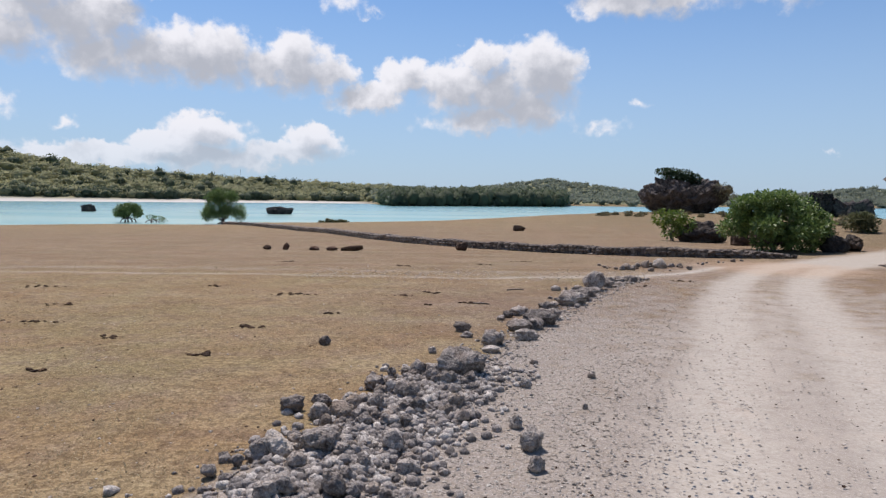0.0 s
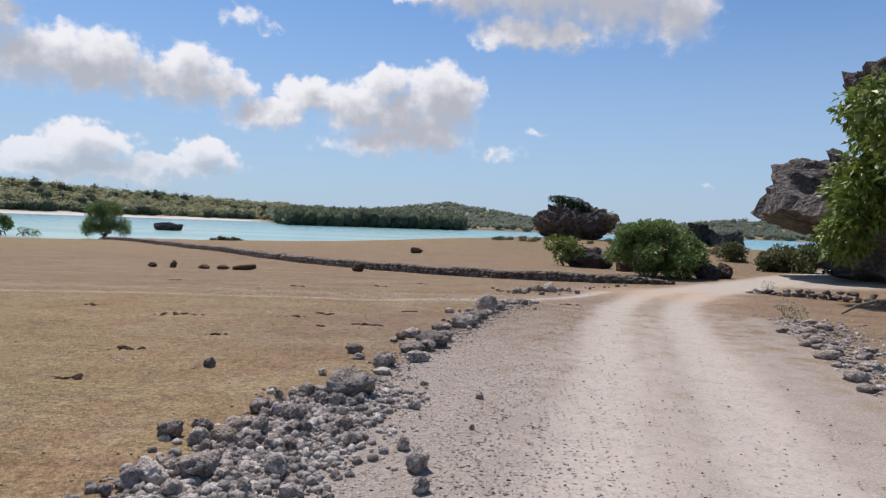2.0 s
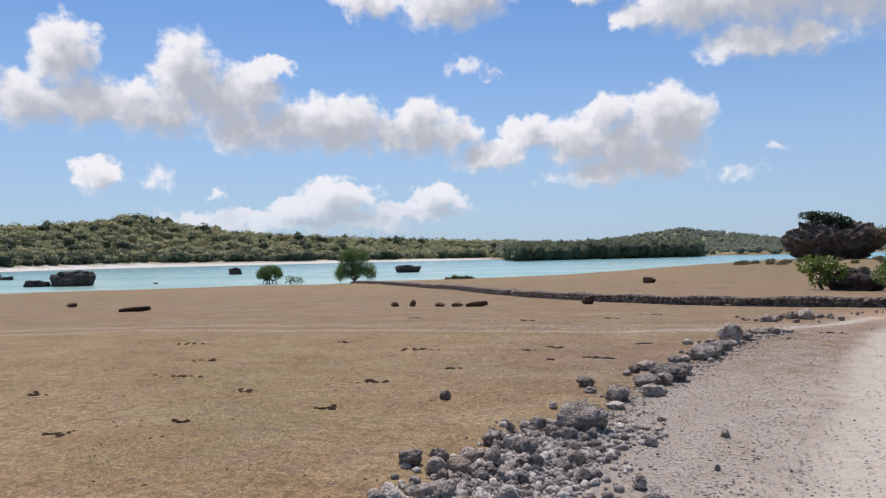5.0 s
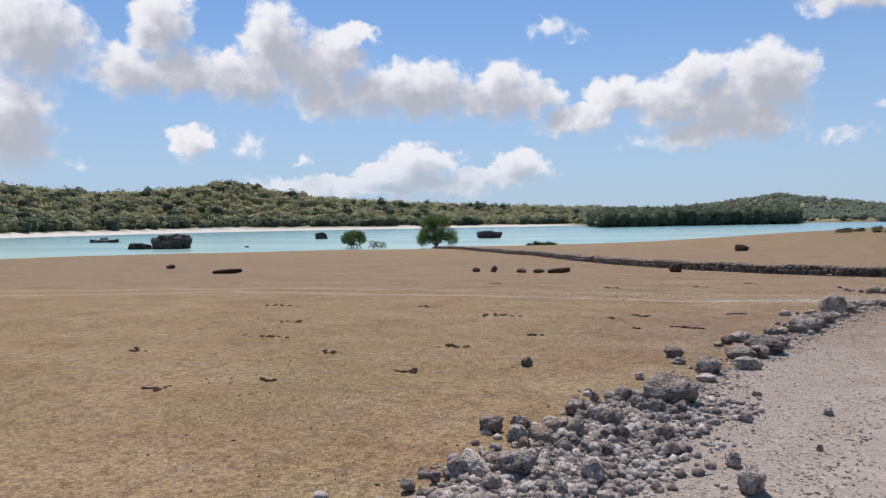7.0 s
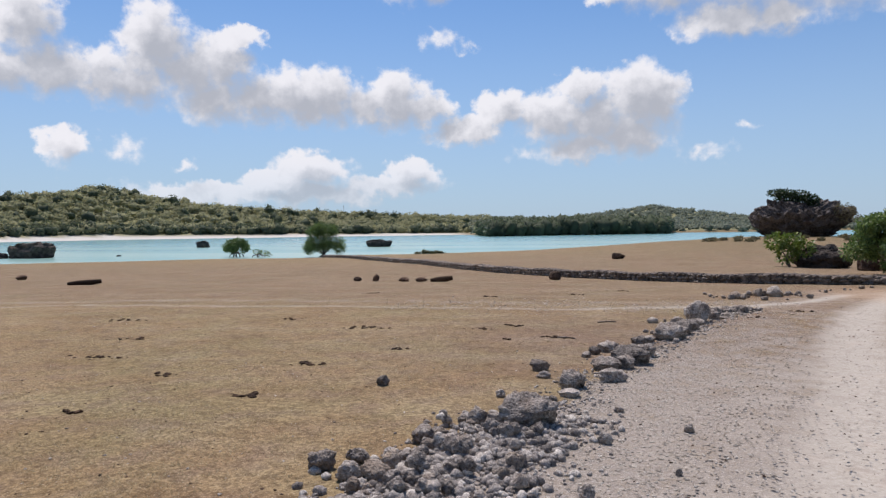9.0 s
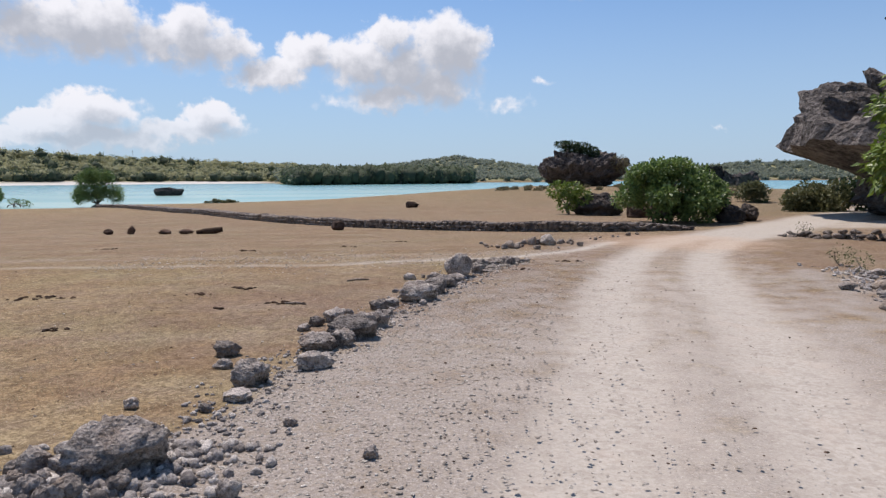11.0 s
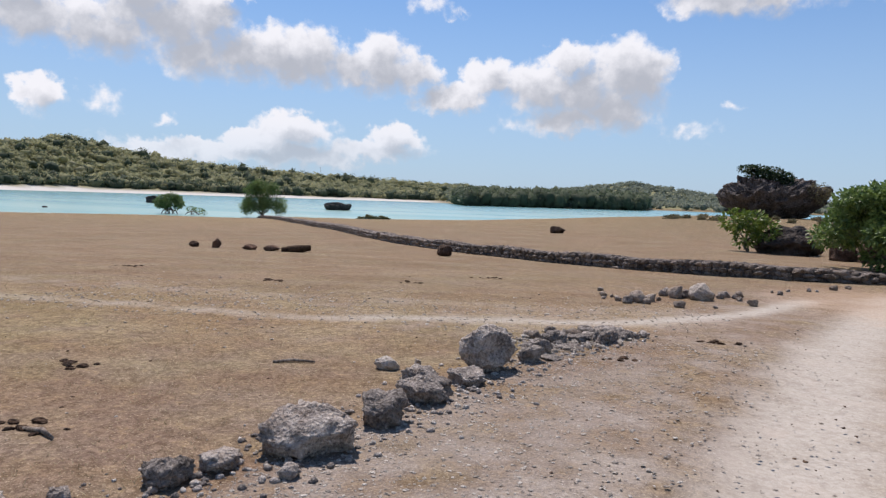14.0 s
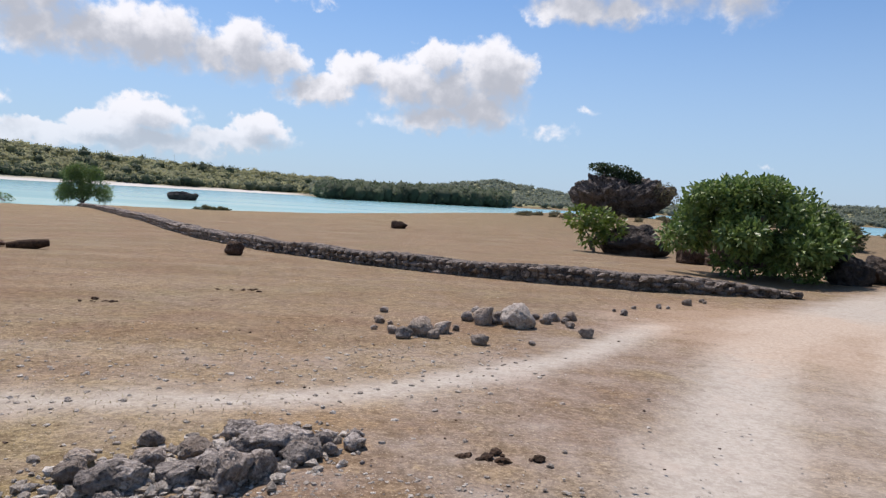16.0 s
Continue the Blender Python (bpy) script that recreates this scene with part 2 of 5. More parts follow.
def rock_material(name, dark, light, lichen, scale=1.0, warm=0.25):
    m, t, b = material(name)
    p = place(t)
    a, c = fbm(t, p, 2.3 * scale, 6, 0.65), fbm(t, p, 14 * scale, 5, 0.7)
    v = t.nodes.new("ShaderNodeTexVoronoi")
    v.inputs["Scale"].default_value = 16 * scale
    t.links.new(vmath(t, "ADD", p, vmath(t, "MULTIPLY", fbm(t, p, 9 * scale, 3, out="Color"), (0.08 / scale,) * 3)), v.inputs["Vector"])
    col = mixc(t, smooth(t, a, 0.36, 0.64), dark, light)
    col = mixc(t, smooth(t, c, 0.42, 0.8, 0, 0.8), col, lichen)
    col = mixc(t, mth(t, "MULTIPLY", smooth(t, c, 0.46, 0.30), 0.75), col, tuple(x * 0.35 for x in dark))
    col = mixc(t, mth(t, "MULTIPLY", smooth(t, fbm(t, p, 1.1 * scale, 3), 0.5, 0.7), warm), col, (0.30, 0.21, 0.14))
    rnd = t.nodes.new("ShaderNodeObjectInfo").outputs["Random"]
    col = mixc(t, 1.0, col, mixc(t, rnd, (0.55, 0.525, 0.50), (1.25, 1.2, 1.14)), "MULTIPLY")
    t.links.new(col, b.inputs["Base Color"])
    b.inputs["Roughness"].default_value = 0.92
    b.inputs["Specular IOR Level"].default_value = 0.2
    hgt = mth(t, "ADD", mth(t, "MULTIPLY", c, 1.0), mth(t, "MULTIPLY", v.outputs["Distance"], 0.7))
    bump(t, b, hgt, 0.9, 0.08 / scale)
    return m


def chip_material(name, dark, mid, pale):
    """Loose bits, each of a shade of its own."""
    m, t, b = material(name)
    rnd = t.nodes.new("ShaderNodeNewGeometry").outputs["Random Per Island"]
    col = mixc(t, smooth(t, rnd, 0.0, 0.6), dark, mid)
    col = mixc(t, smooth(t, rnd, 0.6, 1.0), col, pale)
    grain = fbm(t, place(t), 70, 4, 0.75)
    t.links.new(mixc(t, 1.0, col, mixc(t, smooth(t, grain, 0.35, 0.65), (0.6, 0.59, 0.57), (1.2, 1.19, 1.17)), "MULTIPLY"), b.inputs["Base Color"])
    b.inputs["Roughness"].default_value = 0.93
    b.inputs["Specular IOR Level"].default_value = 0.2
    bump(t, b, grain, 0.8, 0.02)
    return m


def leaf_material(name, dark, light, yellow, gloss=0.45, sheer=0.28):
    m, t, b = material(name)
    rnd = t.nodes.new("ShaderNodeNewGeometry").outputs["Random Per Island"]
    col = mixc(t, smooth(t, rnd, 0.05, 0.9), dark, light)
    col = mixc(t, smooth(t, rnd, 0.9, 1.0, 0, 0.8), col, yellow)
    t.links.new(mixc(t, 0.5, col, mixc(t, fbm(t, place(t), 0.9, 3), tuple(x * 0.6 for x in dark), light)), b.inputs["Base Color"])
    b.inputs["Roughness"].default_value = gloss
    tr = t.nodes.new("ShaderNodeBsdfTranslucent")
    t.links.new(col, tr.inputs["Color"])
    mx = t.nodes.new("ShaderNodeMixShader")
    mx.inputs[0].default_value = sheer
    t.links.new(b.outputs[0], mx.inputs[1])
    t.links.new(tr.outputs[0], mx.inputs[2])
    t.links.new(mx.outputs[0], t.nodes["Material Output"].inputs[0])
    return m


def bark_material(name, dark, light):
    m, t, b = material(name)
    p = coords(t)
    n = fbm(t, vmath(t, "MULTIPLY", p, (1, 1, 0.3)), 22, 5, 0.65)
    t.links.new(mixc(t, smooth(t, n, 0.35, 0.65), dark, light), b.inputs["Base Color"])
    b.inputs["Roughness"].default_value = 0.9
    bump(t, b, n, 0.6, 0.02)
    return m


def water_material():
    m, t, b = material("lagoon_water")
    p = place(t)
    long = vmath(t, "MULTIPLY", p, (0.006, 0.03, 0))
    n = fbm(t, long, 1.0, 4, 0.55)
    s = t.nodes.new("ShaderNodeVectorMath")
    s.operation = "LENGTH"
    t.links.new(p, s.inputs[0])
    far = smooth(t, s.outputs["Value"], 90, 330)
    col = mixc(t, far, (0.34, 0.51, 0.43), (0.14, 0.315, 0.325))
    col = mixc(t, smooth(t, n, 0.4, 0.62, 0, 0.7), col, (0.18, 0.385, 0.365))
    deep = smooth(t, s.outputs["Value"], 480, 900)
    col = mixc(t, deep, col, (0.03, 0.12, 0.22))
    t.links.new(col, b.inputs["Base Color"])
    b.inputs["Roughness"].default_value = 0.22
    b.inputs["IOR"].default_value = 1.33
    bump(t, b, fbm(t, p, 1.4, 4, 0.6), 0.35, 0.12)
    return m


GROUND = ground_material()
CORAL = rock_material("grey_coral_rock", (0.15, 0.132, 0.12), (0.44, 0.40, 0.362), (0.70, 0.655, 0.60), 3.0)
CORAL_PALE = rock_material("pale_coral_rock", (0.24, 0.20, 0.165), (0.44, 0.38, 0.32), (0.58, 0.53, 0.47), 3.0)
CHIP = chip_material("coral_chips", (0.32, 0.28, 0.235), (0.46, 0.41, 0.35), (0.62, 0.57, 0.50))
RUBBLE = chip_material("grey_rubble", (0.19, 0.17, 0.155), (0.42, 0.38, 0.345), (0.66, 0.61, 0.55))
BLEACHED = rock_material("bleached_coral", (0.36, 0.32, 0.28), (0.60, 0.55, 0.49), (0.74, 0.70, 0.64), 3.0, 0.1)
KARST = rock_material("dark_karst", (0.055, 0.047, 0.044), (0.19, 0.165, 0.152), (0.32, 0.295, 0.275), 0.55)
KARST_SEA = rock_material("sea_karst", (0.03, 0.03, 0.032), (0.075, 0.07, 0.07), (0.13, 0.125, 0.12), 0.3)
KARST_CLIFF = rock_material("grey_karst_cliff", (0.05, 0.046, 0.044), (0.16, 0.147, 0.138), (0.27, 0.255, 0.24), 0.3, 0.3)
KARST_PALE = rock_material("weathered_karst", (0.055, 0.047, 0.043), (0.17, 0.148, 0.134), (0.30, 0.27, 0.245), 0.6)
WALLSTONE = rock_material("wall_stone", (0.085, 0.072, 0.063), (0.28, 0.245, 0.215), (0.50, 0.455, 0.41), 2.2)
DUNG = rock_material("dried_dung", (0.03, 0.019, 0.012), (0.085, 0.05, 0.03), (0.13, 0.085, 0.055), 2.5, 0.1)
RUSTY = rock_material("rusty_stone", (0.05, 0.032, 0.024), (0.14, 0.085, 0.06), (0.22, 0.16, 0.12), 1.5, 0.5)
LEAF_FIG = leaf_material("fig_leaf", (0.05, 0.1, 0.025), (0.25, 0.36, 0.10), (0.36, 0.42, 0.14), 0.46)
LEAF_BRIGHT = leaf_material("bright_leaf", (0.06, 0.11, 0.018), (0.25, 0.34, 0.06), (0.38, 0.36, 0.08))
LEAF_MANGROVE = leaf_material("mangrove_leaf", (0.075, 0.13, 0.04), (0.20, 0.29, 0.085), (0.2, 0.24, 0.07))
LEAF_DRY = leaf_material("dry_leaf", (0.14, 0.125, 0.065), (0.30, 0.265, 0.15), (0.34, 0.27, 0.16), 0.8)
LEAF_OLIVE = leaf_material("olive_leaf", (0.07, 0.085, 0.035), (0.22, 0.225, 0.10), (0.30, 0.25, 0.13), 0.7)
LEAF_DARK = leaf_material("dark_leaf", (0.016, 0.035, 0.014), (0.055, 0.095, 0.03), (0.12, 0.13, 0.05))
# Olive scrub, paled so that the colour itself carries the haze.
SHRUB_HAZED = leaf_material("hazed_hill_shrub", (0.30, 0.305, 0.165), (0.43, 0.425, 0.235), (0.50, 0.46, 0.30), 0.9, 0.5)
# Aerial haze is painted into these greens: paler and greyer with distance.
DISTANT_HAZED = leaf_material("hazed_distant_woods", (0.20, 0.235, 0.18), (0.28, 0.31, 0.23), (0.30, 0.31, 0.24), 0.9, 0.5)
WOODS = leaf_material("far_woods", (0.075, 0.10, 0.06), (0.13, 0.165, 0.09), (0.13, 0.15, 0.075), 0.85, 0.45)
STRAW = leaf_material("straw", (0.26, 0.205, 0.115), (0.50, 0.42, 0.25), (0.58, 0.52, 0.36), 0.8)
BARK = bark_material("grey_bark", (0.07, 0.055, 0.042), (0.22, 0.18, 0.145))
DEADWOOD = bark_material("bleached_wood", (0.16, 0.12, 0.085), (0.40, 0.33, 0.26))
WATER = water_material()


# ---- the lie of the land ----
SEA = -1.9


def table(points, v):
    return np.interp(v, [p[0] for p in points], [p[1] for p in points])


NEAR_SHORE = [(-180, 1500), (-112, 1500), (-90, 160), (-70, 100), (-54, 92), (-42, 93), (-29, 94), (-19, 93), (-8, 101), (1.5, 114), (8, 143), (11, 190), (14, 185), (20, 150), (30, 130), (45, 140), (60, 200), (80, 700), (100, 1500), (180, 1500)]
FAR_SHORE = [(-180, 3000), (-110, 3000), (-85, 420), (-54, 363), (-43, 438), (-37, 465), (-26, 468), (-19.5, 477), (-10, 490), (-8, 345), (0, 375), (5.7, 400), (6.2, 480), (11, 474), (20, 600), (30, 650), (60, 800), (90, 3000), (180, 3000)]
RIDGE_DIST = [(-180, 700), (-54, 500), (-38, 600), (-25, 620), (-12, 800), (-3, 1100), (12, 1100), (26, 900), (60, 1200), (180, 1200)]
RIDGE_RISE = [(-180, 1), (-90, 2.4), (-54, 2.6), (-47, 2.0), (-42, 2.4), (-38.5, 3.1), (-35, 2.3), (-32.5, 1.85), (-25.6, 1.25), (-18.5, 0.95), (-11.6, 0.8), (-3, 0.6), (2, 1.15), (4.6, 1.45), (8, 1.1), (11, 0.65), (14, 0.3), (22, 0.25), (27, 0.75), (40, 1.0), (60, 0.8), (90, 0.3), (180, 0.3)]
WALL_LINE = [(11.4, 26.2), (8.5, 26.5), (5.5, 27.9), (2.5, 30.3), (-0.5, 33.4), (-4, 38), (-9, 46.5), (-15, 56.5), (-22, 68), (-30, 81), (-35, 89.4)]
LEFT_RUT = [(2, 1.2), (5, 2.05), (7, 2.7), (8.7, 3.35), (9.7, 3.62), (11.2, 4.1), (13.8, 5.0), (16.7, 6.15), (20.5, 8.1), (24, 11.5)]
RIGHT_RUT = [(2, 2.7), (5, 3.4), (6.5, 3.98), (8.7, 4.72), (9.7, 5.1), (11.2, 5.6), (13.2, 6.25), (15.5, 7.15), (18, 8.3), (21, 10.2), (24, 13.2)]
ROAD_ON = [(-8, -30), (-2.5, -12), (0.3, -3), (1.5, 0.8), (2.7, 5.0), (4.5, 10), (6.9, 16.5), (9.5, 21.5), (13.4, 25.2), (18, 29.2), (23, 34), (31, 43), (38, 56)]
FOOT_PATH = [(-40, 9), (-19.3, 15.0), (-12.5, 17.1), (-5.4, 16.7), (0, 16.4), (1.8, 17.0), (3.2, 17.3), (4.25, 17.85), (5.15, 18.7), (5.9, 19.6), (6.65, 20.7), (7.4, 21.9)]
FOOT_PATH_B = [(-40, 11), (-19, 17.4), (-12, 18.9), (-5, 18.6), (0, 18.2), (2, 18.7), (3.6, 18.6), (5, 19.0)]


def hash2(ix, iy, seed):
    h = np.sin(ix * 127.1 + iy * 311.7 + seed * 74.7) * 43758.5453
    return h - np.floor(h)


def vnoise(x, y, seed=0.0):
    ix, iy = np.floor(x), np.floor(y)
    fx, fy = x - ix, y - iy
    fx, fy = fx * fx * (3 - 2 * fx), fy * fy * (3 - 2 * fy)
    a, b = hash2(ix, iy, seed), hash2(ix + 1, iy, seed)
    c, d = hash2(ix, iy + 1, seed), hash2(ix + 1, iy + 1, seed)
    return (a + (b - a) * fx) * (1 - fy) + (c + (d - c) * fx) * fy


def fnoise(x, y, seed=0.0, octaves=4):
    total, amp = 0.0, 0.5
    for i in range(octaves):
        total = total + amp * vnoise(x * 2**i, y * 2**i, seed + i)
        amp *= 0.5
    return total / (1 - 0.5**octaves)


def line_distance(x, y, line):
    """Distance to a polyline, and on which side of it (positive: to the left of its run)."""
    best, side = np.full(np.shape(x), 1e9), np.zeros(np.shape(x))
    for (ax, ay), (bx, by) in zip(line[:-1], line[1:]):
        dx, dy = bx - ax, by - ay
        s = np.clip(((x - ax) * dx + (y - ay) * dy) / (dx * dx + dy * dy), 0, 1)
        d = np.hypot(x - ax - s * dx, y - ay - s * dy)
        cross = dx * (y - ay) - dy * (x - ax)
        nearer = d < best
        best = np.where(nearer, d, best)
        side = np.where(nearer, np.sign(cross), side)
    return best, side


def step(v, lo, hi):
    s = np.clip((v - lo) / (hi - lo), 0, 1)
    return s * s * (3 - 2 * s)


def height(x, y):
    x, y = np.asarray(x, float), np.asarray(y, float)
    r, a = np.hypot(x, y), np.degrees(np.arctan2(x, y))
    shore, far = table(NEAR_SHORE, a), table(FAR_SHORE, a)
    rr = np.where(y > 0, np.hypot(x * 0.8, y), np.abs(x) * 0.8)
    q = np.where(rr > 45, 45 + (rr - 45) * 48 / np.maximum(shore - 45, 10), rr)
    h = table([(0, 0.1), (6, 0.0), (16, -0.1), (21, -0.28), (30, -0.58), (45, -0.92), (88, -1.72), (93, SEA), (110, -2.6), (160, -3.4)], q)
    h = np.where((y < 0) & (r < 60), np.maximum(h, 0.1 - 0.01 * np.abs(x)), h)
    h = h + 1.75 * np.exp(-((x - 22) ** 2 + (y - 76) ** 2) / 27**2)
    h = h + 0.5 * np.exp(-((x - 24) ** 2 + (y - 30) ** 2) / 13**2) + 0.75 * np.exp(-((x - 32) ** 2 + (y - 54) ** 2) / 11**2)
    d, side = line_distance(x, y, WALL_LINE)
    fade = step(-x, -12.5, -9.0)
    h = h + np.where((y > 20) & (y < 100), 0.30 * np.where(side < 0, np.exp(-d / 16), 0) * np.where(side < 0, step(d, -0.1, 0.25), 0) * fade, 0)
    h = h + 0.05 * (fnoise(x * 0.6, y * 0.6, 3) - 0.5) + 0.22 * (fnoise(x * 0.08, y * 0.08, 5) - 0.5) * step(r, 25, 60)
    heap, _ = line_distance(x, y, [(-0.75, 4.0), (-0.2, 5.8), (0.1, 6.9)])
    h = h + 0.06 * np.exp(-((heap / 0.4) ** 2))
    # the bed of the lagoon and the far shore
    h = np.where((r > shore + 2) & (r < far), np.minimum(h, SEA - 0.4 - 0.02 * np.minimum(r - shore, far - r)), h)
    rd, rise = table(RIDGE_DIST, a), table(RIDGE_RISE, a)
    top = 1.6 + np.tan(np.radians(rise)) * rd
    u = np.clip((r - far) / np.maximum(rd - far, 60), 0, 1)
    hill = SEA + 0.3 + 1.3 * step(r - far, -2, 24) + (top - SEA) * (0.25 * u + 0.75 * u * u * (3 - 2 * u)) + 5 * (fnoise(x * 0.012, y * 0.012, 9) - 0.5) * u
    return np.where(r >= far, hill, h)


def ground_at(x, y):
    return float(height(np.array([x]), np.array([y]))[0])


# ---- ground: one sheet to the horizon ----
def build_ground():
    cx, cy = 2.5, 6.0
    ang = np.concatenate([np.arange(-80, 80, 0.36), np.arange(80, 280, 2.5)])
    rad = np.concatenate([[0.0], np.geomspace(0.4, 3500, 430)])
    A, R = np.meshgrid(np.radians(ang), rad)
    x, y = cx + R * np.sin(A), cy + R * np.cos(A)
    z = height(x, y)
    rut = np.zeros_like(x)
    for line in (LEFT_RUT, RIGHT_RUT):
        d, _ = line_distance(x, y, [(b, a) for a, b in line])
        rut = np.maximum(rut, np.exp(-((d / 0.62) ** 2)))
    road, _ = line_distance(x, y, ROAD_ON)
    on = step(y, 19, 23)
    behind = step(-y, -4, 0)
    track = np.maximum(rut * (1 - behind), np.maximum(on, behind) * step(-road, -2.2, -0.7))
    bend = np.exp(-(((x - 17) / 4.0) ** 2 + ((y - 26.6) / 2.0) ** 2))
    track = np.maximum(track, 0.75 * np.minimum(bend * 1.5, 1))
    middle = np.exp(-((road / 2.1) ** 2)) * 0.55
    track = np.maximum(track, middle)
    f1, _ = line_distance(x, y, FOOT_PATH)
    f2, _ = line_distance(x, y, FOOT_PATH_B)
    track = np.maximum(track, (0.5 + 0.4 * step(x, -1, 2.5)) * np.exp(-((f1 / 0.36) ** 2)))
    track = np.maximum(track, 0.36 * np.exp(-((f2 / 0.8) ** 2)))
    track = np.maximum(track, 0.42 * np.exp(-((f1 / 1.3) ** 2)) * step(x, -2, 3))
    stone_x = table([(3, -1.5), (4.6, -1.05), (6.9, 0.1), (9, 0.7), (10.4, 1.15), (12.5, 1.9), (15, 2.6), (16.5, 3.7), (21.5, 5.5)], y)
    left_x = table(LEFT_RUT, y)
    gravel = step(x, stone_x - 0.25, stone_x + 0.25) * step(-x, -left_x - 4.6, -left_x - 2.4) * step(-y, -23, -13)
    gravel = np.maximum(gravel * table([(4, 0.85), (9, 0.68), (12, 0.5), (16, 0.42)], y), 0)
    bank, _ = line_distance(x, y, [(4.9, 4.0), (6.0, 7.6), (6.9, 10.2), (7.6, 12.2), (8.4, 14.4)])
    gravel = np.maximum(gravel, 0.6 * np.exp(-((bank / 0.8) ** 2)))
    ochre = np.exp(-(((x - 9.2) / 2.6) ** 2 + ((y - 21.6) / 3.4) ** 2)) * 1.15
    earth = np.exp(-(((x - 0.8) / 2.6) ** 2 + ((y - 12.2) / 3.2) ** 2)) + 0.8 * step(x, stone_x, stone_x + 0.6) * step(y, 9.5, 12) * step(-y, -26, -18)
    earth = np.clip(earth + 0.9 * step(y, 15, 21) * step(-y, -75, -40) * 0.65, 0, 1)
    r, a = np.hypot(x, y), np.degrees(np.arctan2(x, y))
    shore, far = table(NEAR_SHORE, a), table(FAR_SHORE, a)
    beach = step(r, far - 14, far - 4) * step(-(r - far), -20, -12) * step(-a, 9, 12)
    beach = np.maximum(beach, 0.75 * step(r, shore - 3.0, shore - 0.5) * step(-r, -shore - 40, -shore) * step(a, -22, -14) * step(-a, -14, -8))
    d, side = line_distance(x, y, WALL_LINE)
    scrub = np.clip(np.where(side < 0, 1, 0) * step(y, 45, 60) * step(x, 2, 14) + step(np.hypot(x - 24, y - 42), 14, 8) + step(x, 14, 20) * step(y, 28, 36), 0, 1)
    woods = step(r, far + 11, far + 18)
    z = z - 0.035 * rut * step(-y, -22, -18)
    nr, na = x.shape
    idx = np.arange(nr * na).reshape(nr, na)
    nxt = np.roll(idx, -1, axis=1)
    quads = np.stack([idx[:-1], idx[1:], nxt[1:], nxt[:-1]], -1).reshape(-1, 4)
    me = bpy.data.meshes.new("ground")
    me.vertices.add(nr * na)
    me.vertices.foreach_set("co", np.stack([x, y, z], -1).ravel())
    me.loops.add(quads.size)
    me.loops.foreach_set("vertex_index", quads[:, ::-1].ravel())
    me.polygons.add(len(quads))
    me.polygons.foreach_set("loop_start", np.arange(0, quads.size, 4))
    me.polygons.foreach_set("use_smooth", np.ones(len(quads), bool))
    me.update(calc_edges=True)
    me.validate()
    for name, values in (("track", track), ("gravel", gravel), ("ochre", ochre), ("earth", earth), ("beach", beach), ("scrub", scrub), ("far", woods)):
        me.attributes.new(name, "FLOAT", "POINT").data.foreach_set("value", np.clip(values, 0, 1.2).astype(np.float32).ravel())
    me.materials.append(GROUND)
    return tagged(new("ground", me), "dry brown turf with bare earth and a pale coral-sand track", "ground", kind="structure")


build_ground()


def sheet(name, bm, mat, label, category, kind="structure"):
    me = bpy.data.meshes.new(name)
    bm.to_mesh(me)
    bm.free()
    me.materials.append(mat)
    return tagged(new(name, me), label, category, kind=kind)


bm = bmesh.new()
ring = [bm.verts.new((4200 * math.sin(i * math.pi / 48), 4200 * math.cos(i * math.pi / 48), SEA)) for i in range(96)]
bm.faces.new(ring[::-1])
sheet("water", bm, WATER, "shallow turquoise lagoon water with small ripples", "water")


# ---- helpers for things ----
def empty(name, at=(0, 0, 0), turn=0.0):
    ob = new(name)
    ob.matrix_world = pose(*at, 0, 0, turn)
    ob.empty_display_size = 0.2
    return ob


def mesh_of(name, verts, faces, mat, smooth_faces=False):
    me = bpy.data.meshes.new(name)
    me.from_pydata(verts, [], faces)
    if smooth_faces:
        me.polygons.foreach_set("use_smooth", [True] * len(me.polygons))
    me.materials.append(mat)
    me.update()
    return me


def part(name, me, parent, label="", kind=""):
    ob = new(name, me)
    ob.parent = parent
    return tagged(ob, label, kind=kind)


def rock_mesh(name, seed, mat, detail=3, sx=1.0, sy=1.0, sz=0.7, rough=0.35, foot=0.35):
    """A weathered stone about 1 m across, its foot at z = 0."""
    bm = bmesh.new()
    bmesh.ops.create_icosphere(bm, subdivisions=detail, radius=0.5)
    off = Vector((seed * 7.3, seed * 3.1, seed * 11.7))
    rng = random.Random(seed)
    cuts = [(Vector((rng.uniform(-1, 1), rng.uniform(-1, 1), rng.uniform(-0.5, 1))).normalized(), rng.uniform(0.26, 0.42)) for _ in range(7)]
    for v in bm.verts:
        p = v.co.copy()
        for n, c in cuts:
            over = p.dot(n) - c
            if over > 0:
                p -= n * over * 0.8
        n = v.co.normalized()
        big = noise.fractal(n * 1.3 + off, 1.0, 2.0, 3)
        pit = noise.ridged_multi_fractal(n * 3.2 + off, 0.9, 2.1, 4, 1.0, 2.0)
        fine = noise.fractal(n * 9 + off, 0.8, 2.0, 2)
        p *= 1 + rough * (0.42 * big + 0.15 * (pit - 1.1) + 0.15 * fine)
        v.co = Vector((p.x * sx, p.y * sy, p.z * sz))
    low = min(v.co.z for v in bm.verts)
    for v in bm.verts:
        v.co.z -= low * (1 - foot)
    me = bpy.data.meshes.new(name)
    bm.to_mesh(me)
    bm.free()
    for f in me.polygons:
        f.use_smooth = detail > 2
    me.materials.append(mat)
    return me


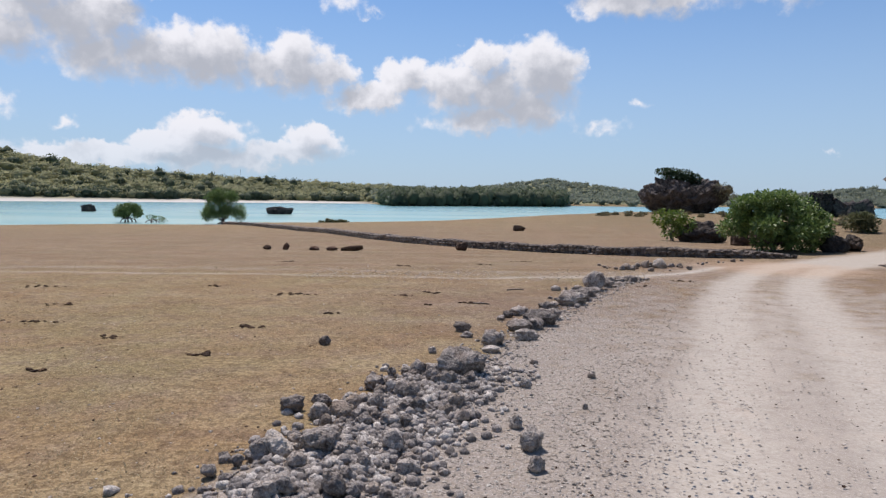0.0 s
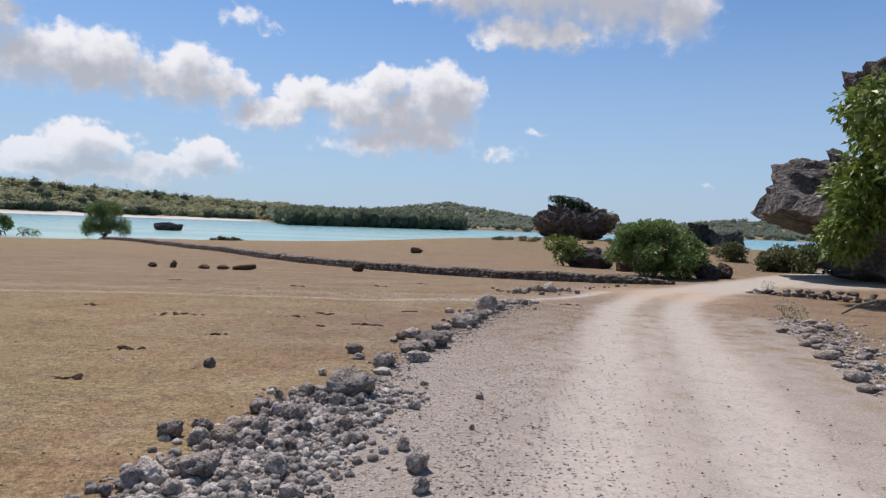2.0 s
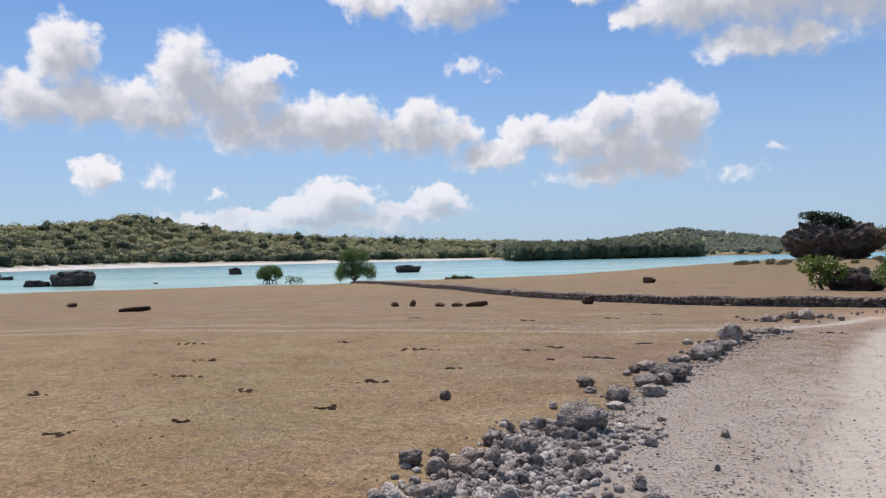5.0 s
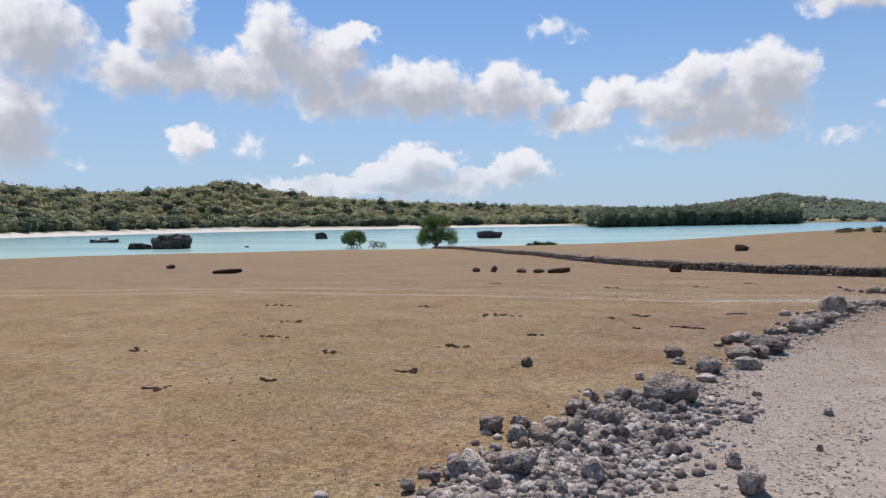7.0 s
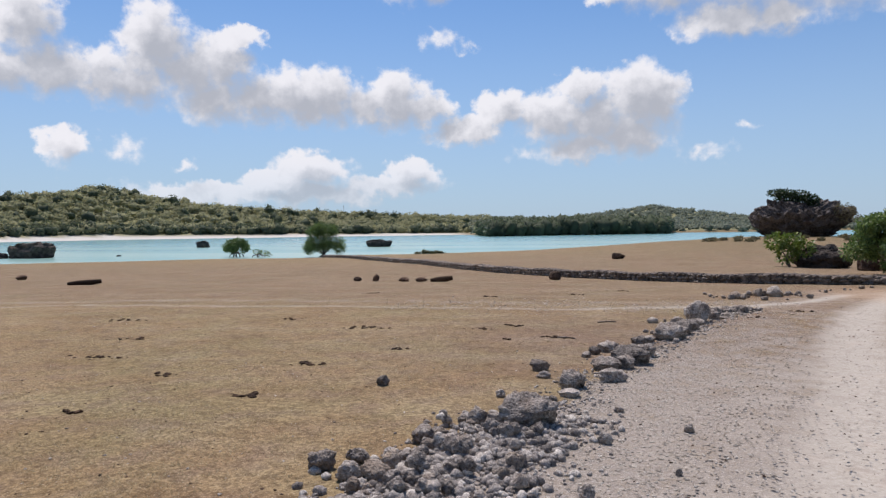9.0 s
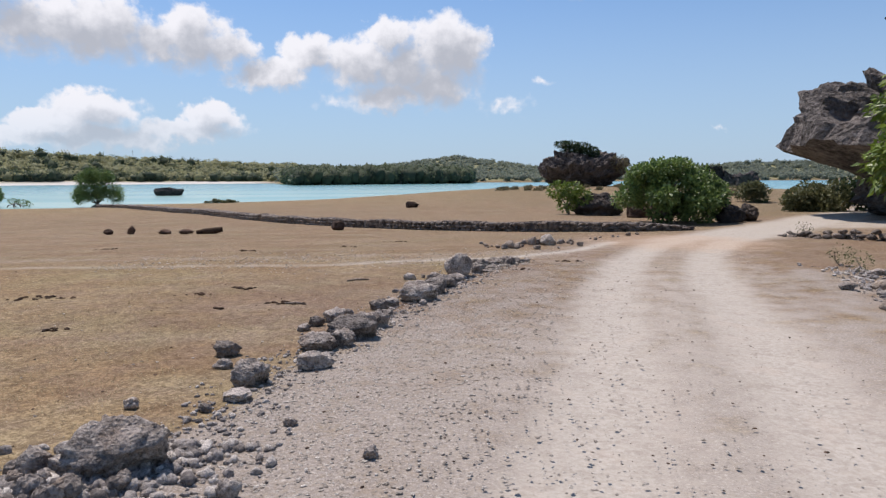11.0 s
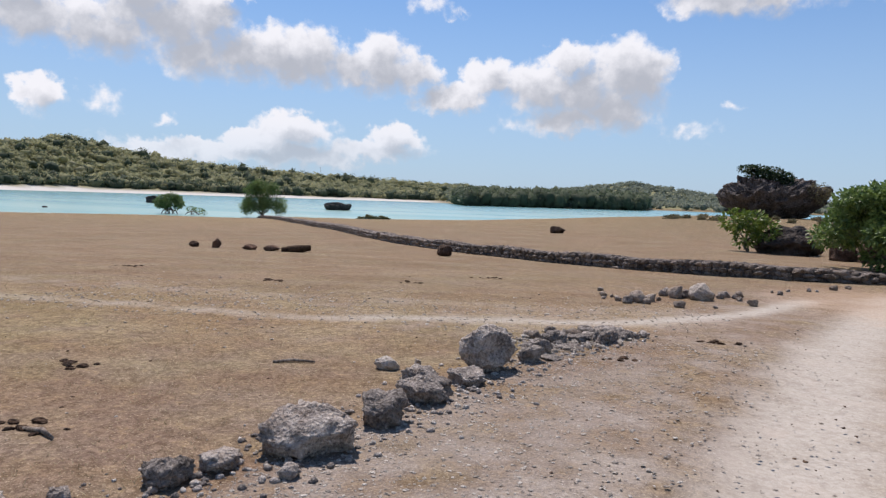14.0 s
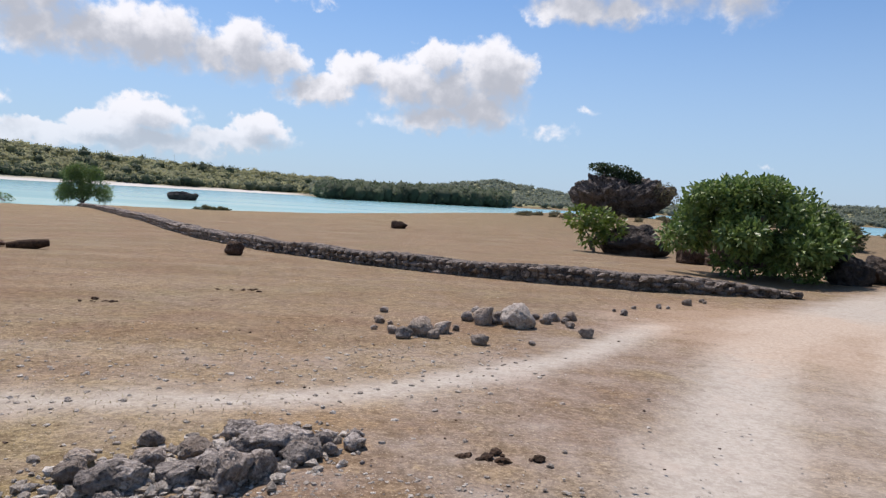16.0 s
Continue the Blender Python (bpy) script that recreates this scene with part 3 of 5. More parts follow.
def tube(points, radii, sides=7):
    """Vertices and faces of a tapering limb along points."""
    verts, faces = [], []
    pts = [Vector(p) for p in points]
    for i, p in enumerate(pts):
        d = (pts[min(i + 1, len(pts) - 1)] - pts[max(i - 1, 0)]).normalized()
        u = d.cross(Vector((0.3, 0.9, 0.2))).normalized()
        w = d.cross(u)
        for k in range(sides):
            s = 2 * math.pi * k / sides
            verts.append(p + (u * math.cos(s) + w * math.sin(s)) * radii[i])
    for i in range(len(pts) - 1):
        for k in range(sides):
            a, b = i * sides + k, i * sides + (k + 1) % sides
            faces.append((a, b, b + sides, a + sides))
    faces.append(tuple(range(sides))[::-1])
    faces.append(tuple(range((len(pts) - 1) * sides, len(pts) * sides)))
    return verts, faces


def limb_points(start, end, wiggle, n, rng):
    a, b = Vector(start), Vector(end)
    out = []
    for i in range(n + 1):
        s = i / n
        j = wiggle * math.sin(math.pi * s)
        out.append(a.lerp(b, s) + Vector((rng.uniform(-j, j), rng.uniform(-j, j), rng.uniform(-j, j) * 0.6)))
    return out


def leaves_mesh(name, clusters, count, length, width, mat, seed, droop=0.0, hollow=0.55):
    """Folded leaves in clusters (x, y, z, rx, ry, rz), most of them in each cluster's outer shell."""
    rng = np.random.default_rng(seed)
    cl = np.array(clusters, float)
    vol = (cl[:, 3] * cl[:, 4] * cl[:, 5]) ** 0.75
    pick = rng.choice(len(cl), count, p=vol / vol.sum())
    d = rng.normal(size=(count, 3))
    d /= np.linalg.norm(d, axis=1)[:, None]
    rad = hollow + (1 - hollow) * rng.random(count) ** 0.6
    rad = rad * (0.86 + 0.3 * rng.random(count))
    pos = cl[pick, :3] + d * rad[:, None] * cl[pick, 3:6]
    out = d * 0.7 + rng.normal(size=(count, 3)) * 0.55 + np.array([0, 0, 0.25 - droop])
    out /= np.linalg.norm(out, axis=1)[:, None]
    up = d + rng.normal(size=(count, 3)) * 0.6 + np.array([0, 0, 0.9])
    side = np.cross(out, up)
    side /= np.linalg.norm(side, axis=1)[:, None] + 1e-9
    nrm = np.cross(side, out)
    ln = (length * (0.6 + 0.7 * rng.random(count)))[:, None]
    wd = (width * (0.6 + 0.7 * rng.random(count)))[:, None]
    base, tip = pos, pos + out * ln - np.array([0, 0, 1]) * ln * 0.15
    mid = pos + out * ln * 0.45 + nrm * wd * 0.12
    v = np.stack([base, mid + side * wd * 0.5, tip, mid - side * wd * 0.5], 1).reshape(-1, 3)
    i = np.arange(count) * 4
    f = np.concatenate([np.stack([i, i + 1, i + 2], 1), np.stack([i, i + 2, i + 3], 1)])
    return mesh_of(name, v.tolist(), f.tolist(), mat)


def tree(name, label, category, base, limbs, clusters, count, length, width, leaf, trunk_r, seed, droop=0.0, bark=None, hollow=0.55, group=""):
    """base on the ground; limbs: ends of the boughs; clusters: lumps of foliage; all relative to the base."""
    rng = random.Random(seed)
    root = tagged(empty(name, base), label, category, group)
    fork = Vector((rng.uniform(-0.1, 0.1), rng.uniform(-0.1, 0.1), max(0.25, min(c[2] for c in clusters) * 0.55)))
    pts = limb_points((0, 0, -0.15), fork, 0.08, 3, rng)
    part("trunk", mesh_of("trunk", *tube(pts, [trunk_r * (1.25 - 0.12 * i) for i in range(4)], 9), bark or BARK, True), root)
    for end in limbs:
        pts = limb_points(fork, end, 0.18 * Vector(end).length * 0.4, 5, rng)
        part("bough", mesh_of("bough", *tube(pts, [trunk_r * (0.75 - 0.12 * i) for i in range(6)], 6), bark or BARK, True), root)
    part("crown", leaves_mesh("crown", clusters, count, length, width, leaf, seed, droop, hollow), root, kind="stuff")
    return root


def clumps(rng, n, rx, ry, z0, z1, r0, r1, flat=0.75):
    """Foliage lumps filling a dome of half width rx, ry between heights z0 and z1."""
    out = []
    for _ in range(n):
        a, q = rng.uniform(0, 2 * math.pi), math.sqrt(rng.random())
        s = rng.random()
        dome = math.sqrt(max(0.0, 1 - (s * 0.92) ** 2))
        r = rng.uniform(r0, r1)
        out.append((rx * q * dome * math.cos(a), ry * q * dome * math.sin(a), z0 + (z1 - z0) * s, r, r, r * flat))
    return out


# ---- stones along the edge of the track ----
VARIANTS = [rock_mesh("stone", 11 + i, CORAL, 3 if i < 6 else 4, 1.0, 0.8 + 0.05 * (i % 4), 0.62 + 0.06 * (i % 5), 0.75) for i in range(9)]
PALE = [rock_mesh("pale_stone", 41 + i, CORAL_PALE, 3, 1.0, 0.8, 0.55, 0.7) for i in range(3)]
BROWN = [rock_mesh("brown_stone", 61 + i, RUSTY, 3, 1.0, 0.8, 0.6, 0.7) for i in range(3)]
LUMPS = [rock_mesh("dung", 71 + i, DUNG, 3, 1.0, 0.8, 0.5, 0.6) for i in range(3)]
stone_rng = random.Random(5)


def put(me, name, x, y, w, h, label, category, group="", turn=None, sink=0.0):
    """Stand a shared mesh about w wide and h high on the ground."""
    ob = new(name, me)
    zs = [v.co.z for v in me.vertices]
    xs = [v.co.x for v in me.vertices]
    k, kz = w / (max(xs) - min(xs)), (h * 0.98 if h else w * 0.6) / (max(zs) - min(zs) * 0)
    rz = stone_rng.uniform(0, 360) if turn is None else turn
    ob.matrix_world = pose(x, y, ground_at(x, y) - sink, 0, 0, rz) @ Matrix.Diagonal((k, k, kz, 1))
    return tagged(ob, label, category, group)


EDGE = "stones edging the track"
# x, y, width, height of the stones that stand out
KEY_STONES = [(0.22, 6.98, 0.46, 0.29), (-1.09, 5.83, 0.2, 0.15), (-0.89, 6.02, 0.17, 0.12), (-0.8, 5.6, 0.18, 0.15), (-0.59, 4.8, 0.27, 0.18), (-0.53, 6.48, 0.18, 0.14), (-0.45, 6.6, 0.14, 0.1), (0.15, 9.55, 0.22, 0.15), (0.23, 9.1, 0.14, 0.09), (0.53, 8.62, 0.27, 0.22), (0.52, 8.25, 0.2, 0.08), (0.66, 10.55, 0.14, 0.09), (0.92, 9.72, 0.34, 0.17), (1.13, 9.8, 0.23, 0.17), (0.97, 9.05, 0.28, 0.16), (1.2, 10.15, 0.44, 0.25), (1.27, 10.55, 0.23, 0.2), (1.43, 10.65, 0.23, 0.2), (0.93, 11.08, 0.28, 0.16)]
KEY_STONES_NORTH = [(0.76, 10.8, 0.15, 0.12), (1.07, 11.4, 0.11, 0.09), (1.41, 11.7, 0.22, 0.15), (1.54, 11.95, 0.21, 0.11), (1.5, 11.3, 0.15, 0.08), (1.89, 12.3, 0.48, 0.29), (2.14, 12.85, 0.3, 0.24), (2.27, 13.45, 0.38, 0.2), (2.2, 13.75, 0.32, 0.2), (2.51, 13.98, 0.3, 0.13), (2.93, 14.9, 0.25, 0.2), (3.02, 15.3, 0.21, 0.16), (3.56, 16.36, 0.14, 0.1), (3.61, 15.95, 0.2, 0.19), (3.86, 16.35, 0.12, 0.1), (3.18, 15.88, 0.22, 0.13), (3.4, 15.98, 0.22, 0.1), (3.72, 16.05, 0.17, 0.15), (3.65, 16.42, 0.27, 0.13), (3.9, 16.38, 0.14, 0.12), (3.08, 16.4, 0.13, 0.09), (3.19, 16.2, 0.1, 0.06), (3.84, 21.85, 0.12, 0.08)]
for i, (x, y, w, h) in enumerate(KEY_STONES + KEY_STONES_NORTH):
    big = "large" if w > 0.4 else "small" if w < 0.22 else "middling"
    put(VARIANTS[(i * 5) % 9] if w < 0.2 else VARIANTS[6 + i % 3], "boulder" if w > 0.4 else "stone", x, y, w * 1.16, h * 0.92, f"{big} pitted grey coral stone edging the dirt track", "rock", EDGE)
put(rock_mesh("great_boulder", 92, CORAL, 5, 1, 0.92, 0.85, 0.45, 0.2), "boulder", 2.6, 14.5, 0.52, 0.40, "large rounded boulder of pitted grey coral beside the track", "rock", EDGE, 25)
for x, y, w, h in ((4.35, 20.3, 0.34, 0.2), (5.1, 21.2, 0.3, 0.22), (4.6, 20.5, 0.22, 0.14)):
    put(PALE[1], "stone", x, y, w, h, "pale pinkish coral stone beside the foot path", "rock", "pale stones by the foot path")
put(rock_mesh("white_boulder", 48, BLEACHED, 4, 1, 0.8, 0.7, 0.6), "boulder", 5.52, 21.15, 0.48, 0.3, "whitish coral boulder where the paths meet", "rock", turn=40)
for x, y, w in ((4.2, 20.0, 0.2), (4.5, 20.15, 0.16), (4.05, 20.25, 0.14), (5.3, 21.3, 0.24), (5.9, 21.6, 0.2), (6.3, 22.0, 0.18), (4.9, 21.4, 0.2)):
    put(PALE[1] if w < 0.2 else VARIANTS[4], "stone", x, y, w, w * 0.65, "rough coral stone in a cluster where the paths meet", "rock", "stones where the paths meet")
heap_rng = random.Random(77)
for i in range(22):
    w = heap_rng.uniform(0.09, 0.24)
    q = heap_rng.uniform(-0.5, 0.6)
    put(VARIANTS[i % 6] if i % 4 else PALE[i % 3], "stone", 3.45 + q * 0.75 + heap_rng.gauss(0, 0.13), 16.1 + q * 0.8 + heap_rng.gauss(0, 0.16), w, w * heap_rng.uniform(0.4, 0.7), "rough grey coral stone half sunk in pale rubble", "rock", "stones sunk in the turf")
put(rock_mesh("white_stone", 49, BLEACHED, 3, 1, 0.8, 0.5, 0.6), "stone", 1.8, 14.25, 0.22, 0.11, "bleached flat white stone in the dry turf", "rock", turn=10)
put(PALE[2], "stone", 2.02, 14.42, 0.08, 0.06, "small bleached stone in the dry turf", "rock")
put(rock_mesh("cream_stone", 50, BLEACHED, 4, 1, 0.8, 0.6, 0.6), "stone", -0.87, 4.72, 0.25, 0.17, "cream coral stone in the rubble heap", "rock", EDGE)
put(PALE[1], "stone", -0.62, 5.58, 0.22, 0.13, "pale brownish coral stone in the rubble heap", "rock", EDGE)
for x, y, w, turn in ((3.3, 15.6, 0.5, 45), (3.12, 15.05, 0.35, 20)):
    put(VARIANTS[2], "ledge", x, y, w * 0.7, 0.05, "flat grey coral ledge breaking through the turf", "rock", "pale ledges", turn, 0.01)
# rubble heap at the start of the line
for i in range(150):
    y = stone_rng.uniform(3.6, 7.3)
    lo, hi = max(-1.3 + (y - 4.6) * 0.36, -1.2), 0.3 + (y - 4.6) * 0.1
    s = stone_rng.triangular(0, 1, 0.45)
    w = stone_rng.choice((0.07, 0.08, 0.09, 0.1, 0.12, 0.14, 0.17))
    put(PALE[i % 3] if i % 6 == 0 else VARIANTS[i % 6] if w < 0.13 else VARIANTS[i % 9], "stone", lo + (hi - lo) * s, y, w, w * stone_rng.uniform(0.55, 0.9), "grey coral stone in a loose rubble heap", "rock", "rubble heap stones", sink=-0.02 if i % 2 and w > 0.08 else 0.005)
# smaller ones strung along the line
for i in range(30):
    y = stone_rng.uniform(7.2, 16.6)
    x = float(table([(7, 0.35), (9, 0.6), (10.4, 1.1), (12.5, 1.8), (15, 2.75), (16.6, 3.7)], y)) + stone_rng.gauss(0, 0.22)
    w = stone_rng.choice((0.05, 0.06, 0.08, 0.1, 0.13))
    put(VARIANTS[i % 6], "stone", x, y, w, w * 0.6, "small grey coral stone beside the track", "rock", EDGE)
for i in range(22):
    x, y = stone_rng.gauss(5.3, 1.1), stone_rng.gauss(21.2, 0.7)
    if i % 2:
        x = stone_rng.uniform(5.5, 10.0)
        y = 21.3 + (x - 5.5) * 0.95 + stone_rng.gauss(0, 0.25)
    w = stone_rng.uniform(0.08, 0.22)
    put((PALE + VARIANTS[:3])[i % 6], "stone", x, y, w, w * 0.6, "small coral stone strewn along the track verge", "rock", "verge stones")
# bank of broken rock on the east side
for i in range(74):
    s = stone_rng.random()
    x = 4.75 + s * 3.9 + abs(stone_rng.gauss(0, 0.7))
    y = 4.4 + s * 10.3 + stone_rng.gauss(0, 0.35)
    w = stone_rng.choice((0.1, 0.14, 0.18, 0.25, 0.34))
    put(PALE[i % 3] if i % 3 == 0 else VARIANTS[i % 9], "slab", x + 0.1, y, w, w * 0.42, "flat broken coral slab on the track bank", "rock", "broken slabs on the bank")
# single stones on the track and verge
for x, y, w in ((0.71, 5.55, 0.14), (0.8, 5.1, 0.22), (0.81, 4.7, 0.14), (1.5, 7.12, 0.1), (0.84, 6.7, 0.12), (-1.47, 8.48, 0.15), (1.3, 6.1, 0.06)):
    put(VARIANTS[2], "stone", x, y, w, w * 0.75, "lone brown-grey stone on the gravel verge", "rock", "lone stones")
# dark lumps out on the field
for x, y, w, h in ((-9.4, 30.3, 0.36, 0.22), (-8.5, 30.2, 0.34, 0.34), (-7.2, 30.0, 0.48, 0.2), (-6.4, 29.9, 0.52, 0.2)):
    put(BROWN[1], "stone", x, y, w, h, "dark brown stone lying on the dry field", "rock", "dark stones on the field")
put(BROWN[0], "boulder", -0.8, 30.9, 0.56, 0.38, "dark rusty boulder at the foot of the dry-stone wall", "rock")
put(BROWN[2], "boulder", 2.4, 49.0, 0.95, 0.42, "dark brown boulder on the grassy terrace", "rock")
put(BROWN[2], "boulder", -30.5, 34.0, 0.6, 0.28, "dark boulder far out on the field", "rock")
LOG = mesh_of("log", *tube([(-0.5, 0, 0.06), (-0.2, 0.03, 0.08), (0.15, -0.02, 0.11), (0.5, 0.02, 0.16)], [0.07, 0.12, 0.13, 0.09], 9), DUNG, True)
for x, y, w, turn in ((-5.5, 29.8, 0.95, 8), (-21.6, 28.2, 1.5, 12)):
    log = new("driftwood_log", LOG)
    log.matrix_world = pose(x, y, ground_at(x, y), 0, 0, turn) @ Matrix.Diagonal((w, 1.0, 1.0, 1))
    tagged(log, "short dark weathered log lying on the field", "driftwood")
STICK = mesh_of("stick", *tube([(-0.5, 0, 0.01), (0, 0.02, 0.02), (0.5, -0.02, 0.012)], [0.012, 0.016, 0.009], 6), DEADWOOD, True)
for x, y, w, turn in ((1.0, 14.2, 0.35, 20), (0.35, 12.1, 0.3, -15)):
    stick = new("stick", STICK)
    stick.matrix_world = pose(x, y, ground_at(x, y), 0, 0, turn) @ Matrix.Diagonal((w, 1, 1, 1))
    tagged(stick, "thin bleached stick lying in the dry turf", "stick")
# cattle droppings, each patch a thing of broken lumps
for x, y, w in ((-2.72, 7.78, 0.42), (-2.8, 9.5, 0.42), (-5.92, 9.6, 0.55), (-3.19, 12.9, 0.7), (0.25, 12.2, 0.36), (-3.93, 6.85, 0.16), (-0.5, 11.85, 0.16), (4.8, 16.5, 0.34), (3.72, 15.2, 0.2), (-8.5, 13.5, 0.5), (-4.9, 6.2, 0.3), (-7.0, 8.0, 0.3), (-0.6, 13.6, 0.3), (-5.0, 14.0, 0.3), (-4.2, 8.6, 0.25), (-6.6, 11.2, 0.4), (-1.9, 10.8, 0.2), (-1.2, 13.0, 0.25), (-2.2, 20.5, 0.4), (0.3, 21.5, 0.35), (-6.0, 22.0, 0.5), (1.6, 23.5, 0.4)):
    patch = tagged(empty("dung_patch", (x, y, ground_at(x, y))), "scattered dark dried cattle dung on the turf", "dung", "droppings on the field")
    for i in range(max(4, int(w * 30))):
        s = stone_rng.uniform(0.04, 0.1)
        lump = part("lump", LUMPS[i % 3], patch)
        lump.matrix_local = pose(stone_rng.gauss(0, w * 0.36), stone_rng.gauss(0, w * 0.2), -0.004, 0, 0, stone_rng.uniform(0, 360)) @ Matrix.Diagonal((s, s, s * 0.8, 1))


def strew(name, count, size, area, mat, label, category, seed, thick=0.42, detail=1):
    """Loose bits too many to count, as one sheet of small stones on the ground."""
    rng = np.random.default_rng(seed)
    bm = bmesh.new()
    bmesh.ops.create_icosphere(bm, subdivisions=detail, radius=0.5)
    v0 = np.array([v.co[:] for v in bm.verts])
    f0 = np.array([[v.index for v in f.verts] for f in bm.faces])
    bm.free()
    x, y = area(rng, count)
    z = height(x, y)
    s = size[0] + (size[1] - size[0]) * rng.random(count) ** 3
    a = rng.random(count) * 6.283
    jit = 1 + (0.35 if detail == 1 else 0.2) * rng.normal(size=(count, len(v0), 1)).clip(-1.3, 1.3)
    p = v0[None] * jit * s[:, None, None] * np.array([1, 0.78, thick])
    c, n = np.cos(a)[:, None], np.sin(a)[:, None]
    v = np.stack([p[..., 0] * c - p[..., 1] * n + x[:, None], p[..., 0] * n + p[..., 1] * c + y[:, None], p[..., 2] + z[:, None] + s[:, None] * 0.18 * thick], -1)
    f = f0[None] + (np.arange(count) * len(v0))[:, None, None]
    me = mesh_of(name, v.reshape(-1, 3).tolist(), f.reshape(-1, 3).tolist(), mat, detail > 1)
    return tagged(new(name, me), label, category, kind="stuff")


def verge(rng, n):
    y = 3.2 + 13 * rng.random(n) ** 1.5
    lo = table([(3, -0.6), (7, 0.4), (9, 0.7), (10.4, 1.2), (12.5, 1.9), (15, 2.7), (16.5, 3.8)], y)
    return lo + np.abs(rng.normal(size=n)) * 1.1, y


def field(rng, n):
    y = 3.0 + 24 * rng.random(n) ** 1.6
    return -y * 0.75 + rng.random(n) * (y * 0.9 + 4), y


def road_bits(rng, n):
    y = 3.0 + 19 * rng.random(n) ** 1.4
    return table(LEFT_RUT, y) + rng.normal(size=n) * 1.3 + 0.6, y


def along_path(rng, n):
    x = -4 + 9.5 * rng.random(n)
    return x, 17.4 + rng.normal(size=n) * 1.0 + np.maximum(x - 2, 0) * 0.55


strew("gravel", 24000, (0.007, 0.036), verge, CHIP, "crushed pale coral gravel on the track verge", "gravel", 1, 0.3)
strew("rubble", 5200, (0.02, 0.10), lambda r, n: (lambda y: (-0.42 + (y - 4.6) * 0.25 + r.normal(size=n) * 0.29, y))(3.5 + 3.9 * r.random(n)), RUBBLE, "small grey rubble between the heaped stones", "rubble", 2, 0.75, 2)
strew("field_grit", 2600, (0.008, 0.035), field, RUSTY, "dark bits of earth and grit on the turf", "grit", 3)
strew("pale_grit", 2200, (0.01, 0.035), field, CHIP, "pale shell and coral bits on the turf", "grit", 4)
strew("road_grit", 3500, (0.005, 0.022), road_bits, CHIP, "loose grit on the dirt track", "gravel", 6, 0.3)
strew("bank_rubble", 2600, (0.02, 0.12), lambda r, n: (lambda q: (5.0 + q * 3.9 + np.abs(r.normal(size=n)) * 0.7, 4.4 + q * 10.3 + r.normal(size=n) * 0.4))(r.random(n)), RUBBLE, "broken coral chips on the track bank", "rubble", 9, 0.6)
strew("ledge_rubble", 1100, (0.02, 0.09), lambda r, n: (lambda q: (3.4 + q * 0.8 + r.normal(size=n) * 0.2, 16.1 + q * 0.9 + r.normal(size=n) * 0.2))(r.random(n) - 0.5), CHIP, "pale crumbled coral around the sunken stones", "rubble", 11, 0.65)
strew("path_rubble", 2400, (0.01, 0.055), along_path, CHIP, "pale broken coral strewn along the foot path", "rubble", 7)


def dry_grass(count, seed):
    """Short straw-coloured blades standing in the turf."""
    r = np.random.default_rng(seed)
    y = 3.0 + 17 * r.random(count) ** 1.5
    x = -y * 0.75 + r.random(count) * (y * 0.85 + 3.2)
    keep = (x < table([(3, -1.0), (7, 0.2), (9, 0.5), (10.4, 0.9), (12.5, 1.7), (15, 2.5), (16.5, 3.4), (21, 5)], y)) & (fnoise(x * 1.3, y * 1.3, 4) > 0.4)
    x, y = x[keep], y[keep]
    n = len(x)
    z = height(x, y)
    a, h = r.random(n) * 6.283, 0.006 + 0.016 * r.random(n) ** 2
    lean = h * (0.6 + 1.8 * r.random(n))
    b = r.random(n) * 6.283
    p0 = np.stack([x - 0.004 * np.cos(a), y - 0.004 * np.sin(a), z - 0.004], -1)
    p1 = np.stack([x + 0.004 * np.cos(a), y + 0.004 * np.sin(a), z - 0.004], -1)
    p2 = np.stack([x + lean * np.cos(b), y + lean * np.sin(b), z + h], -1)
    me = mesh_of("dry_grass", np.stack([p0, p1, p2], 1).reshape(-1, 3).tolist(), np.arange(n * 3).reshape(-1, 3).tolist(), STRAW)
    return tagged(new("dry_grass", me), "short straw-coloured dry grass blades in the turf", "grass", kind="stuff")


dry_grass(120000, 12)
strew("line_rubble", 3000, (0.01, 0.055), lambda r, n: (lambda y: (table([(7, 0.35), (9, 0.7), (10.4, 1.2), (12.5, 1.95), (15, 2.95), (16.6, 3.7)], y) + r.normal(size=n) * 0.22, y))(7 + 9.5 * r.random(n)), RUBBLE, "small coral rubble between the edging stones", "rubble", 13, 0.65, 2)


# ---- dry-stone wall across the field ----
def wall_point(s):
    """The place at s metres along the wall from its east end, and the way it runs."""
    for (ax, ay), (bx, by) in zip(WALL_LINE[:-1], WALL_LINE[1:]):
        ln = math.hypot(bx - ax, by - ay)
        if s <= ln:
            k = s / ln
            return ax + (bx - ax) * k, ay + (by - ay) * k, math.atan2(by - ay, bx - ax)
        s -= ln
    return bx, by, math.atan2(by - ay, bx - ax)


WALL_LEN = sum(math.dist(a, b) for a, b in zip(WALL_LINE[:-1], WALL_LINE[1:]))


def wall_top(s):
    return min(0.14 + s * 0.12, 0.40) + 0.03 * math.sin(s * 1.7)


